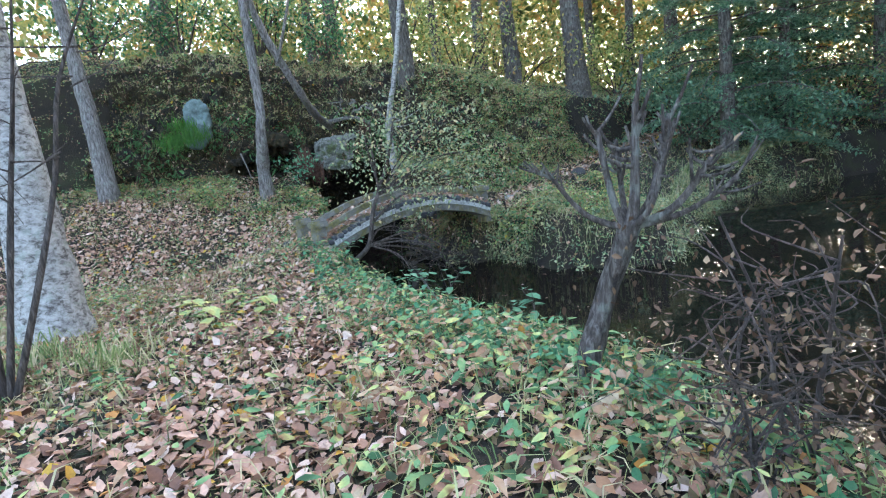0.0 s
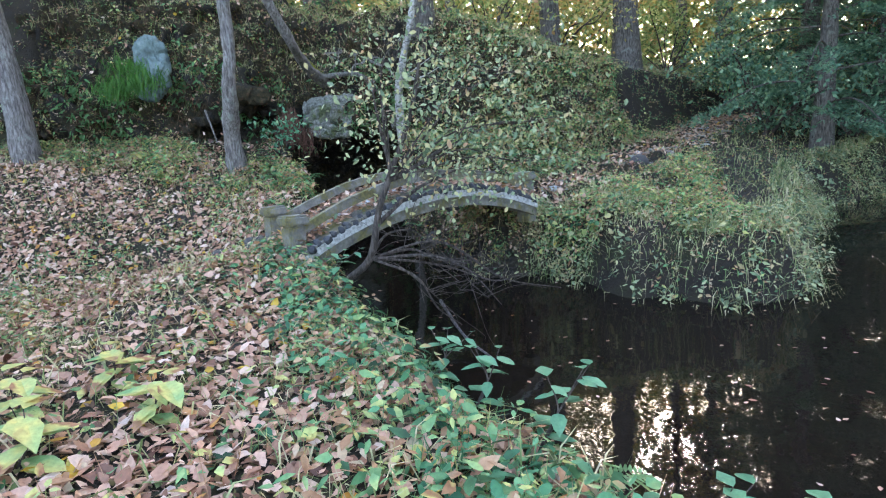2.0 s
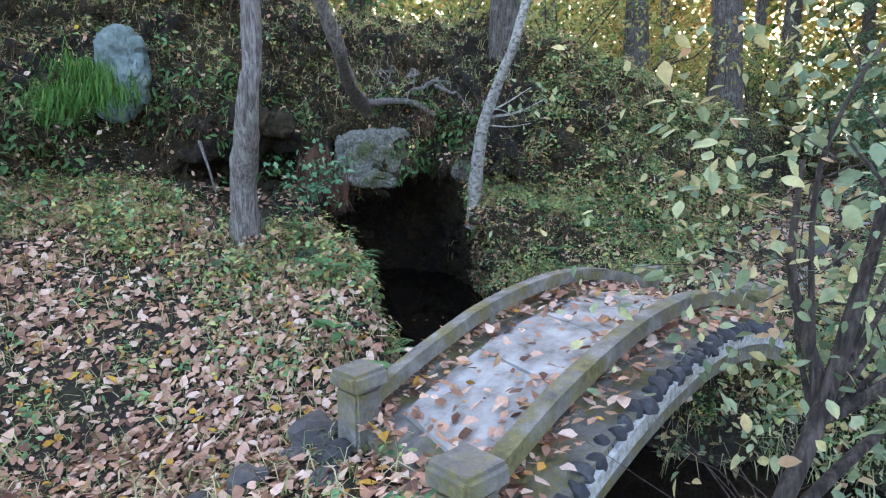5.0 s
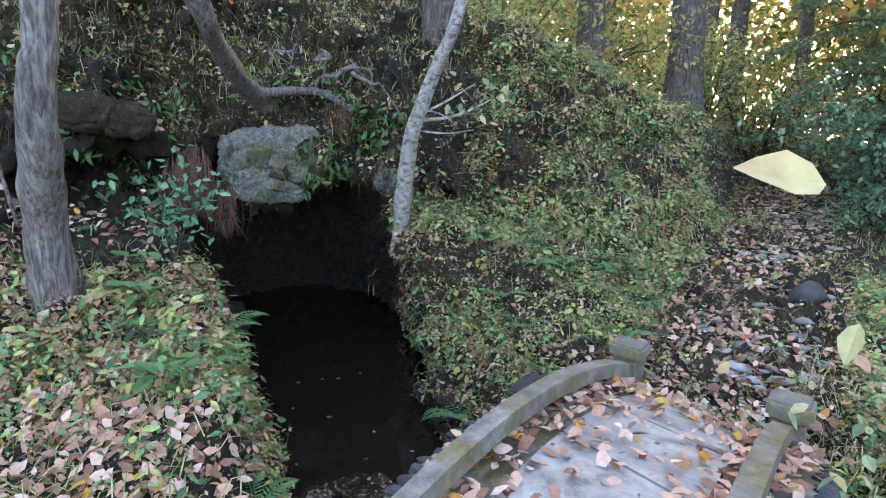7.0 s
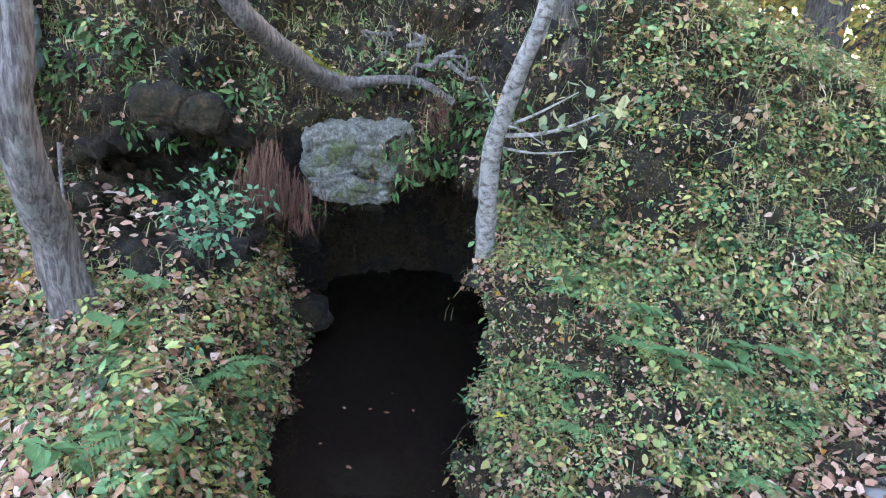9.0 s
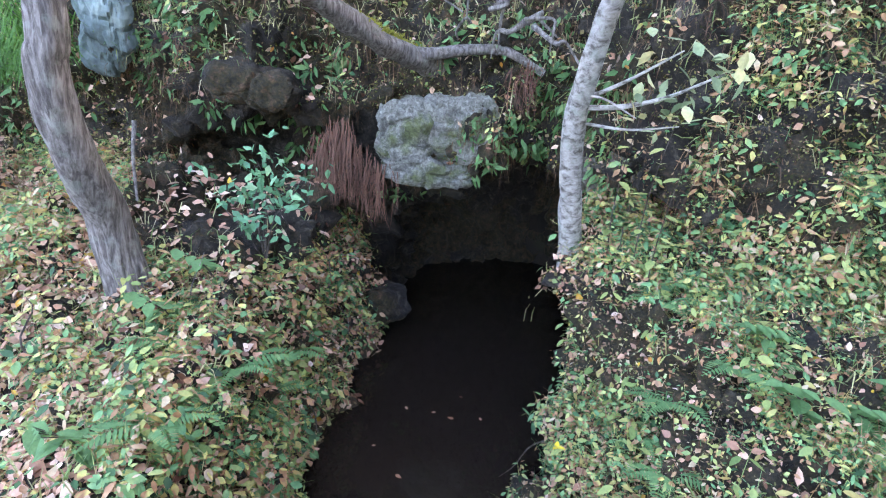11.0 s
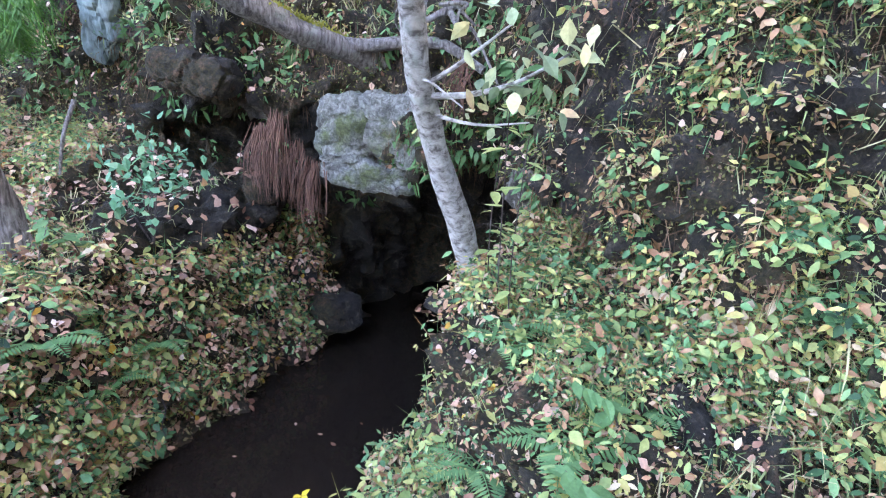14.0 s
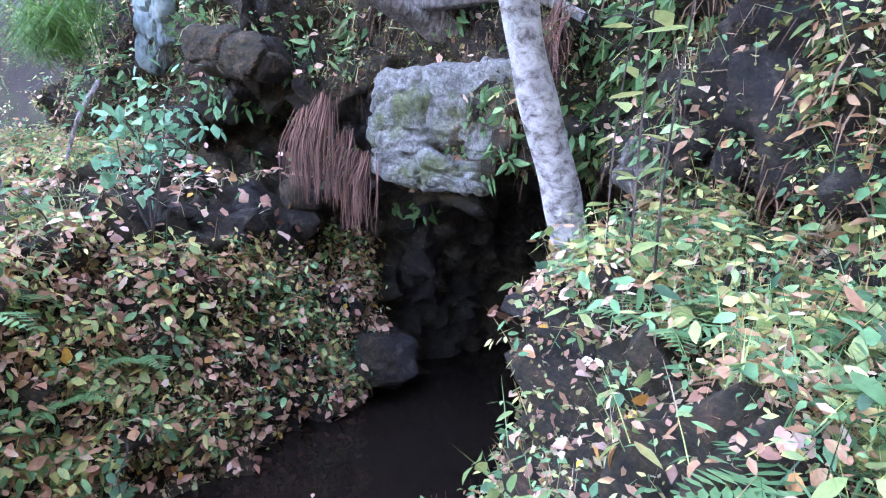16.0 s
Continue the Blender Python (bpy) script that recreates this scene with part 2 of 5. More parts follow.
L_GOLD = leaf_mat("gold_leaf", [(0.0, (0.60, 0.46, 0.03)), (1.0, (0.72, 0.55, 0.06))], 0.3)


# ---- terrain ----
rng = np.random.default_rng(7)
LATTICE = rng.random((64, 64, 64))


def vnoise(x, y, z):
    """Smooth value noise, about -1 to 1."""
    x, y, z = np.broadcast_arrays(np.asarray(x, float), y, z)
    i, j, k = (np.floor(v).astype(int) for v in (x, y, z))
    u, v, w = x - i, y - j, z - k
    u, v, w = (q * q * (3 - 2 * q) for q in (u, v, w))
    out = 0
    for a in (0, 1):
        for b in (0, 1):
            for c in (0, 1):
                out = out + LATTICE[(i + a) % 64, (j + b) % 64, (k + c) % 64] * (u if a else 1 - u) * (v if b else 1 - v) * (w if c else 1 - w)
    return out * 2 - 1


def fbm(x, y, z, octaves=4):
    s, a = 0, 1.0
    for o in range(octaves):
        f = 2.0 ** o
        s = s + a * vnoise(x * f + 13.1 * o, y * f + 7.7 * o, z * f + 3.3 * o)
        a *= 0.5
    return s


def smooth(a, b, v):
    t = np.clip((v - a) / (b - a), 0, 1)
    return t * t * (3 - 2 * t)


SHORE = np.array([(8, -14), (5.0, -4), (3.7, -0.2), (3.15, 0.9), (2.7, 1.45), (2.2, 1.95), (1.7, 2.4), (1.15, 3.0), (0.45, 3.9), (-0.15, 4.5), (-0.6, 5.0), (-0.9, 5.6),
                  (-1.4, 6.5), (-2.0, 7.5), (-2.55, 8.3), (-2.95, 8.9), (-3.35, 9.7), (-3.9, 11.2), (-3.4, 12.2), (-2.6, 11.2), (-2.02, 9.8), (-1.5, 9.1),
                  (-1.2, 8.4), (-0.55, 7.5), (0.1, 7.0), (1.15, 7.0), (2.0, 6.45), (2.9, 6.25), (3.7, 6.5), (4.3, 7.9), (5.0, 10.0), (7.4, 12.2),
                  (10.2, 13.8), (11.2, 11), (10.6, 6), (11.5, 1), (12.5, -6), (14, -14)])


def shore_distance(x, y):
    """Metres from the water's edge, negative in the water."""
    best = np.full(np.shape(x), 1e9)
    inside = np.zeros(np.shape(x), bool)
    for (ax, ay), (bx, by) in zip(SHORE, np.roll(SHORE, -1, 0)):
        ex, ey = bx - ax, by - ay
        t = np.clip(((x - ax) * ex + (y - ay) * ey) / (ex * ex + ey * ey), 0, 1)
        best = np.minimum(best, np.hypot(x - ax - t * ex, y - ay - t * ey))
        cross = ((ay > y) != (by > y))
        inside ^= cross & (x < ax + (y - ay) / np.where(by == ay, 1e-9, by - ay) * ex)
    return np.where(inside, -best, best)


def water_level(y):
    return 0.42 + 0.52 * smooth(5.2, 9.0, y)


# the path beyond the bridge: start, direction and the slope to its left
P0, PD, PN = np.array((0.5, 7.6)), np.array((0.62, 0.785)), np.array((-0.785, 0.62))


def along(x, y):
    dx, dy = x - P0[0], y - P0[1]
    return dx * PD[0] + dy * PD[1], dx * PN[0] + dy * PN[1]


# the line of the path itself, bearing more to the left than the cliff's foot
WD, WN = np.array((0.51, 0.86)), np.array((-0.86, 0.51))


def walkway(x, y):
    dx, dy = x - 0.62, y - 7.55
    return dx * WD[0] + dy * WD[1], dx * WN[0] + dy * WN[1]


def face_offset(s):
    return np.interp(s, [-9, -5, -3.4, -1.8, -0.6, 0.7, 1.1, 1.6, 3.0, 3.7, 5.0, 9, 14], [7.2, 6.2, 5.35, 4.45, 4.42, 3.85, 2.8, 2.05, 1.5, 1.4, 1.6, 2.2, 2.9])


def left_side(x, y):
    """How far a place is towards the near bank: 1 there, 0 beyond the stream."""
    mid = np.interp(y, [-20, 0, 3, 5, 6.5, 8.5, 9.7, 11, 13], [8, 8, 4, 1.5, -0.3, -1.75, -2.5, -3.1, -3.6])
    return 1 - smooth(-0.35, 0.35, x - mid)


def bench(x, y):
    """The ground without the cliff."""
    rise = np.maximum(0, (y - 5.45) + 0.6 * np.maximum(0, -x - 3.0))
    rise = np.where(rise < 0.6, rise * rise / 1.2, rise - 0.3)
    rise = 3.2 * np.tanh(rise / 3.2)
    zl = 1.17 + 0.56 * rise - 0.05 * np.clip(-x - 1.0, 0, 3) + 0.012 * np.clip(3 - y, 0, 9)
    zl = zl + 0.27 * np.exp(-((x + 1.1) ** 2 + (y - 4.9) ** 2) / 1.5)
    s, d = walkway(x, y)
    zr = 1.56 + 0.12 * np.maximum(0, s - 1.5) + 0.45 * smooth(0.75, 1.6, d) + 0.35 * smooth(1.4, 2.8, d) - 0.40 * smooth(0.45, 2.6, -d) - 0.35 * smooth(2.6, 5, -d)
    zr = np.minimum(zr, 3.4)
    shore = shore_distance(x, y)
    w = water_level(y)
    zr = np.where(y > 7.3, np.minimum(zr, w + 0.22 + 0.6 * np.maximum(shore, 0) + 1.3 * smooth(9.0, 9.9, y)), zr)
    lw = left_side(x, y)
    z = zl * lw + zr * (1 - lw)
    z = z + 0.05 * fbm(x * 0.9, y * 0.9, 0.5, 3)
    sd = shore + 0.09 * vnoise(x * 2.1, y * 2.1, 4.2)
    bank = smooth(-0.12, 0.42, sd)
    bed = w - 0.12 - 0.35 * smooth(0.0, 0.8, -sd)
    return bed + (np.maximum(z, w + 0.05) - bed) * bank


def cliff_top(x, y, s, depth):
    base = np.interp(s, [-6, -3, -1, 1, 3, 5, 9], [4.9, 4.9, 4.75, 4.3, 3.75, 3.45, 3.5])
    return base + 0.55 * smooth(0.0, 2.0, depth) + 0.16 * np.clip(depth - 1.2, 0, 14) + 0.12 * fbm(x * 0.8, y * 0.8, 9.0, 3)


def ground(x, y):
    z = bench(x, y)
    s, d = along(x, y)
    depth = d - face_offset(s)
    top = cliff_top(x, y, s, depth)
    return z + np.maximum(0, top - z) * smooth(-0.25, 0.45, depth)


BOX = ((-7.2, 3.4), (6.9, 13.0), (0.1, 6.6))


def mesh_object(name, verts, faces, material, label="", category="", kind="", parent=None, shade=True, group=""):
    """verts: (n, 3) array; faces: (m, 3 or 4) array."""
    verts, faces = np.asarray(verts, float), np.asarray(faces, int)
    me = bpy.data.meshes.new(name)
    k = faces.shape[1]
    me.vertices.add(len(verts))
    me.vertices.foreach_set("co", verts.ravel())
    me.loops.add(faces.size)
    me.loops.foreach_set("vertex_index", faces.ravel())
    me.polygons.add(len(faces))
    me.polygons.foreach_set("loop_start", np.arange(len(faces)) * k)
    me.polygons.foreach_set("use_smooth", np.full(len(faces), shade))
    me.update(calc_edges=True)
    me.validate()
    me.materials.append(material)
    ob = new(name, me)
    if parent:
        ob.parent = parent
    return tagged(ob, label, category, group, kind)


def grid_faces(nu, nv):
    i = np.arange(nu - 1)[:, None] * nv + np.arange(nv - 1)[None, :]
    return np.stack([i, i + nv, i + nv + 1, i + 1], -1).reshape(-1, 4)


def spaced(lo, a, b, hi, step, n):
    g = np.geomspace(1, 60, n) / 60
    return np.concatenate([a - (a - lo) * g[::-1], np.arange(a, b, step), b + (hi - b) * g])


gx, gy = spaced(-400, -9, 12, 400, 0.09, 26), spaced(-400, -5, 22, 400, 0.09, 26)
X, Y = np.meshgrid(gx, gy, indexing="ij")
Z = ground(X, Y)
far = np.hypot(X - 1, Y - 6)
Z = np.where(far > 30, Z * smooth(200, 30, far) + 3 * (1 - smooth(200, 30, far)), Z)
inner = (X > BOX[0][0] + 0.3) & (X < BOX[0][1] - 0.3) & (Y > BOX[1][0] + 0.3) & (Y < BOX[1][1] - 0.3)
Zs = np.where(inner, -0.6, Z)
mesh_object("ground", np.stack([X, Y, Zs], -1).reshape(-1, 3), grid_faces(len(gx), len(gy)), M_SOIL, "brown woodland soil with moss and leaf mould", "ground", "structure")


def cliff_field(x, y, z):
    """Negative inside the solid."""
    s, d = along(x, y)
    rough = 0.24 * fbm(x * 1.4, y * 1.4, z * 1.7, 5)
    low = z - bench(x, y) + 0.04 * fbm(x * 3, y * 3, z * 3, 2)
    depth = d - face_offset(s)
    lean = np.interp(z, [1.0, 2.4, 3.2, 3.8, 4.4, 5.5], [-0.05, -0.02, 0.12, 0.0, -0.35, -0.9]) * smooth(2.0, 0.4, s) + np.interp(z, [1.0, 2.0, 3.0, 4.5], [0.25, 0.1, -0.2, -0.8]) * smooth(0.4, 2.0, s)
    wall = np.maximum(-(depth + lean + rough), z - cliff_top(x, y, s, depth) + 0.05 * fbm(x * 2.5, y * 2.5, z * 2.5, 2))
    solid = np.minimum(low, wall)

    def hole(cx, cy, cz, ax, ay, az, turn):
        c, n = math.cos(radians(turn)), math.sin(radians(turn))
        u, v = (x - cx) * c + (y - cy) * n, -(x - cx) * n + (y - cy) * c
        q = np.sqrt((u / ax) ** 2 + (v / ay) ** 2 + ((z - cz) / az) ** 2)
        return (q - 1) * min(ax, ay, az) + 0.3 * rough
    for h in ((-2.48, 10.6, 1.2, 0.95, 2.3, 1.6, 25), (-3.05, 10.6, 1.35, 0.85, 1.8, 1.15, 30), (-3.75, 8.75, 2.66, 0.95, 1.0, 0.40, 30), (-3.3, 9.6, 2.0, 0.4, 0.7, 0.45, 25), (2.6, 11.2, 1.75, 0.5, 0.7, 0.42, -40), (-1.0, 10.75, 2.55, 0.6, 0.5, 0.25, 20)):
        solid = np.maximum(solid, -hole(*h))
    return solid


def surface_nets(field, box, step):
    axes = [np.arange(lo, hi + step, step) for lo, hi in box]
    g = np.meshgrid(*axes, indexing="ij")
    f = field(*g)
    n = f.shape
    neg = f < 0
    cells = tuple(m - 1 for m in n)
    acc, cnt = np.zeros((*cells, 3)), np.zeros(cells)
    corners = [(a, b, c) for a in (0, 1) for b in (0, 1) for c in (0, 1)]
    cut = lambda arr, o: arr[o[0]:o[0] + cells[0], o[1]:o[1] + cells[1], o[2]:o[2] + cells[2]]
    for o in corners:
        for ax in range(3):
            if o[ax]:
                continue
            e = list(o)
            e[ax] = 1
            fa, fb = cut(f, o), cut(f, e)
            hit = (fa < 0) != (fb < 0)
            t = np.where(hit, fa / np.where(hit, fa - fb, 1), 0)
            for k in range(3):
                acc[..., k] += np.where(hit, o[k] + (t if k == ax else 0), 0)
            cnt += hit
    on = cnt > 0
    ident = np.full(cells, -1)
    ident[on] = np.arange(on.sum())
    idx = np.argwhere(on)
    base = np.array([lo for lo, hi in box])
    verts = base + (idx + acc[on] / cnt[on][:, None]) * step
    quads = []
    for ax in range(3):
        b, c = (ax + 1) % 3, (ax + 2) % 3
        lo, hi = [slice(1, m - 1) for m in n], [slice(1, m - 1) for m in n]
        lo[ax], hi[ax] = slice(0, n[ax] - 1), slice(1, n[ax])
        a0, a1 = neg[tuple(lo)], neg[tuple(hi)]
        for flip, mask in ((False, a0 & ~a1), (True, ~a0 & a1)):
            p = np.argwhere(mask)
            if not len(p):
                continue
            p[:, b] += 1
            p[:, c] += 1
            q = []
            for db, dc in ((1, 1), (0, 1), (0, 0), (1, 0)):
                r = p.copy()
                r[:, b] -= db
                r[:, c] -= dc
                q.append(ident[r[:, 0], r[:, 1], r[:, 2]])
            q = np.stack(q, 1)
            quads.append(q[:, ::-1] if flip else q)
    return verts, np.concatenate(quads)


CV, CF = surface_nets(cliff_field, BOX, 0.065)
CN = np.zeros_like(CV)
quad_n = np.cross(CV[CF[:, 2]] - CV[CF[:, 0]], CV[CF[:, 3]] - CV[CF[:, 1]])
for k in range(4):
    np.add.at(CN, CF[:, k], quad_n)
CN = CN / np.maximum(np.linalg.norm(CN, axis=1, keepdims=True), 1e-9)
ledge = 1 - np.abs(fbm(CV[:, 0] * 2.6, CV[:, 1] * 2.6, CV[:, 2] * 4.2, 3)) * 4.5
CV = CV + CN * (0.15 * fbm(CV[:, 0] * 8, CV[:, 1] * 8, CV[:, 2] * 9, 3) - 0.09 * np.clip(ledge, 0, 1))[:, None]
mesh_object("cliff", CV, CF, M_CLIFF, "mossy earth and rock bank with dark spring caves", "cliff", "structure")

# water, gently falling from the spring to the pond
wx, wy = np.linspace(-6, 16, 60), np.concatenate([np.linspace(-14, 4, 20), np.linspace(4.3, 9, 40), np.linspace(9.5, 16, 10)])
WX, WY = np.meshgrid(wx, wy, indexing="ij")
mesh_object("water", np.stack([WX, WY, water_level(WY)], -1).reshape(-1, 3), grid_faces(len(wx), len(wy)), M_WATER, "still dark pond and stream water mirroring trees", "water", "structure")


# ---- builders ----
def part(name, bm, material, parent=None, label="", smooth_shade=False):
    me = bpy.data.meshes.new(name)
    bm.normal_update()
    bm.to_mesh(me)
    bm.free()
    me.polygons.foreach_set("use_smooth", np.full(len(me.polygons), smooth_shade))
    me.materials.append(material)
    ob = new(name, me)
    if parent:
        ob.parent = parent
    return tagged(ob, label)


def empty(name, m, label, category, group=""):
    ob = new(name)
    ob.empty_display_size = 0.2
    ob.matrix_world = m
    return tagged(ob, label, category, group)


def unit(v):
    return v / np.maximum(np.linalg.norm(v, axis=-1, keepdims=True), 1e-9)


def leaves(P, D, U, L, W, fold=0.12, curl=0.15):
    """Folded six-point leaves at P along D with upper side U: verts and quads."""
    D = unit(D)
    S = unit(np.cross(D, U))
    U = np.cross(S, D)
    L, W = np.asarray(L)[:, None], np.asarray(W)[:, None]
    fold = (rng.uniform(-1, 1, (len(P), 1)) * fold + fold * 0.6)
    curl = rng.uniform(-0.5, 1, (len(P), 1)) * curl
    at = lambda a, s, u: P + D * (a * L) + S * (s * W) + U * (u * W)
    z = np.zeros_like(L)
    v = np.stack([at(0, 0, 0), at(0.34, 0.46, fold), at(0.74, 0.27, fold + curl), at(1.0, 0, curl * 1.5), at(0.74, -0.27, fold + curl), at(0.34, -0.46, fold)], 1)
    i = np.arange(len(P))[:, None] * 6
    f = np.concatenate([i + np.array([[0, 1, 2, 3]]), i + np.array([[3, 4, 5, 0]])], 1).reshape(-1, 4)
    return v.reshape(-1, 3), f


def fine_leaves(P, D, U, L, W, fold=0.12, curl=0.15):
    """Oval pointed leaves with a sunken midrib, for what comes near."""
    D = unit(D)
    S = unit(np.cross(D, U))
    U = np.cross(S, D)
    L, W = np.asarray(L)[:, None], np.asarray(W)[:, None]
    fold = rng.uniform(0.3, 1.6, (len(P), 1)) * fold
    curl = rng.uniform(-2.5, 1.0, (len(P), 1)) * curl
    at = lambda a, s, u: P + D * (a * L) + S * (s * W) + U * (u * W)
    rows = [at(0, 0, 0)]
    for a, s in ((0.16, 0.31), (0.45, 0.50), (0.76, 0.29)):
        c = curl * a * a
        w = s * rng.uniform(0.85, 1.12, (len(P), 1))
        rows += [at(a, -w, fold * s * 2 + c), at(a, 0, c), at(a, w, fold * s * 2 + c)]
    rows.append(at(1.0, 0, curl))
    v = np.stack(rows, 1)
    i = np.arange(len(P))[:, None] * 11
    quads = ((0, 3, 2, 1), (2, 3, 6, 5), (1, 2, 5, 4), (5, 6, 9, 8), (4, 5, 8, 7), (8, 9, 10, 7))
    f = np.concatenate([i + np.array([q]) for q in quads], 1).reshape(-1, 4)
    return v.reshape(-1, 3), f


def kites(P, D, U, L, W, fold=0.0, curl=0.0):
    """Plain four-point leaves, for what stays far off."""
    D = unit(D)
    S = unit(np.cross(D, U))
    U = np.cross(S, D)
    L, W = np.asarray(L)[:, None], np.asarray(W)[:, None]
    v = np.stack([P, P + D * L * 0.45 + S * W * 0.5, P + D * L + U * W * 0.2, P + D * L * 0.45 - S * W * 0.5], 1)
    return v.reshape(-1, 3), np.arange(len(P) * 4).reshape(-1, 4)


def blades(P, D, L, W, droop=0.5):
    """Bent grass blades: four points each, tapering to a tip."""
    D = unit(D)
    S = unit(np.cross(D, np.array((0, 0, 1.0)) + rng.normal(0, 0.3, D.shape))) * np.asarray(W)[:, None]
    L = np.asarray(L)[:, None]
    mid = P + D * L * 0.55
    D2 = unit(D - np.array((0, 0, 1.0)) * droop)
    tip = mid + D2 * L * 0.5
    v = np.stack([P - S * 0.5, P + S * 0.5, mid + S * 0.45, mid - S * 0.45, tip + S * 0.06, tip - S * 0.06], 1)
    i = np.arange(len(P))[:, None] * 6
    f = np.concatenate([i + np.array([[0, 1, 2, 3]]), i + np.array([[3, 2, 4, 5]])], 1).reshape(-1, 4)
    return v.reshape(-1, 3), f


def join(*sets):
    vs, fs, n = [], [], 0
    for v, f in sets:
        vs.append(v)
        fs.append(f + n)
        n += len(v)
    return np.concatenate(vs), np.concatenate(fs)


def stuff(name, vf, material, label, category="plants"):
    return mesh_object(name, vf[0], vf[1], material, label, category, "stuff")


def spline(points, n):
    p = np.asarray(points, float)
    t = np.linspace(0, len(p) - 1, n)
    q = np.vstack([2 * p[0] - p[1], p, 2 * p[-1] - p[-2]])
    i = np.minimum(t.astype(int), len(p) - 2)
    u = (t - i)[:, None]
    a, b, c, d = q[i], q[i + 1], q[i + 2], q[i + 3]
    return 0.5 * (2 * b + (c - a) * u + (2 * a - 5 * b + 4 * c - d) * u ** 2 + (3 * b - a - 3 * c + d) * u ** 3)


def tube(points, r0, r1, seg=10, n=16, bumpy=0.06, flare=0.0):
    p = spline(points, n)
    t = np.linspace(0, 1, n)
    r = r0 + (r1 - r0) * t + flare * r0 * np.exp(-t * 9)
    d = unit(np.gradient(p, axis=0))
    s = np.zeros_like(d)
    s[0] = unit(np.cross(d[0], (1.0, 0, 0) if abs(d[0][2]) > 0.7 else (0, 0, 1.0)))
    for q in range(1, n):
        s[q] = unit(s[q - 1] - d[q] * np.dot(s[q - 1], d[q]))
    u = np.cross(d, s)
    a = np.linspace(0, 2 * np.pi, seg, endpoint=False)
    wob = 1 + bumpy * vnoise(p[:, None, 0] * 7 + np.cos(a) * 2, p[:, None, 1] * 7 + np.sin(a) * 2, p[:, None, 2] * 5) * 1.6
    v = p[:, None, :] + (r[:, None] * wob)[..., None] * (np.cos(a)[None, :, None] * s[:, None] + np.sin(a)[None, :, None] * u[:, None])
    i = np.arange(n - 1)[:, None] * seg
    j = np.arange(seg)[None, :]
    f = np.stack([i + j, i + (j + 1) % seg, i + seg + (j + 1) % seg, i + seg + j], -1).reshape(-1, 4)
    v = v.reshape(-1, 3)
    k = len(v)
    v = np.vstack([v, p[-1:]])
    return v, f


def plants(C, N, count, size, height, spread, shape=leaves):
    """Herbs: a bent stalk at each centre C with whorls of three leaves up it."""
    n = len(C)
    up = unit(N * 0.45 + np.array((0, 0, 0.8)) + rng.normal(0, 0.28, C.shape))
    tall = rng.uniform(0.45, 1.4, n) * height * 1.5
    whorls = max(1, count // 3)
    sets = []
    turn = rng.uniform(0, 6.28, n)
    wide = rng.uniform(0.34, 0.66, n)
    big = rng.uniform(0.6, 1.45, n) * size
    side = unit(np.cross(up, rng.normal(0, 1, C.shape)))
    other = np.cross(up, side)
    for w in range(whorls):
        h = tall * (w + 0.6) / whorls
        foot = C + up * h[:, None] + rng.normal(0, 0.25 * spread, C.shape) * np.array((1, 1, 0.3))
        keep = rng.random(n) < 0.93
        for k in range(3):
            a = turn + 2.09 * k + 1.05 * w + rng.normal(0, 0.3, n)
            R = side * np.cos(a)[:, None] + other * np.sin(a)[:, None]
            D = R + up * rng.uniform(-0.35, 0.45, n)[:, None] - np.array((0, 0, 0.3))
            L = big * rng.uniform(0.75, 1.2, n)
            sets.append(shape((foot + R * (0.25 * L)[:, None])[keep], D[keep], (up + rng.normal(0, 0.35, C.shape))[keep], L[keep], (L * wide)[keep]))
    sets.append(blades(C, up, tall * 1.1, np.full(n, 0.0035), 0.1))
    return join(*sets)


def on_ground(n, x0, x1, y0, y1, keep, edge=0.0):
    """Random places on the open ground sheet, thinned by keep(x, y, shore)."""
    x, y = rng.uniform(x0, x1, n), rng.uniform(y0, y1, n)
    sd = shore_distance(x, y)
    ok = (rng.random(n) < keep(x, y, sd)) & (sd > edge)
    x, y = x[ok], y[ok]
    z = ground(x, y)
    e = 0.03
    N = unit(np.stack([ground(x - e, y) - ground(x + e, y), ground(x, y - e) - ground(x, y + e), np.full(len(x), 2 * e)], 1))
    return np.stack([x, y, z], 1), N


QUAD = CV[CF]
CFN = unit(np.cross(QUAD[:, 2] - QUAD[:, 0], QUAD[:, 3] - QUAD[:, 1]))
CFA = np.linalg.norm(np.cross(QUAD[:, 2] - QUAD[:, 0], QUAD[:, 3] - QUAD[:, 1]), axis=1)
CFC = QUAD.mean(1)


def on_cliff(n, weight):
    w = CFA * weight(CFC, CFN)
    i = rng.choice(len(CF), n, p=w / w.sum())
    a, b = rng.random((2, n, 1))
    q = QUAD[i]
    return (q[:, 0] * (1 - a) + q[:, 1] * a) * (1 - b) + (q[:, 3] * (1 - a) + q[:, 2] * a) * b, CFN[i]


def patchy(x, y, scale=0.6, seed=0.0):
    return smooth(-0.25, 0.35, fbm(x * scale * 2, y * scale * 2, seed, 3))


# ---- the footbridge ----
BU, BW = Vector((0.553, 0.833, 0)), Vector((0.833, -0.553, 0))
BRIDGE = Matrix(((BW.x, BU.x, 0, -1.17), (BW.y, BU.y, 0, 4.98), (0, 0, 1, 0), (0, 0, 0, 1)))
SPAN = 3.05


def deck_z(t):
    return 1.47 + 0.11 * t + 0.32 * (1 - (2 * t - 1) ** 2)


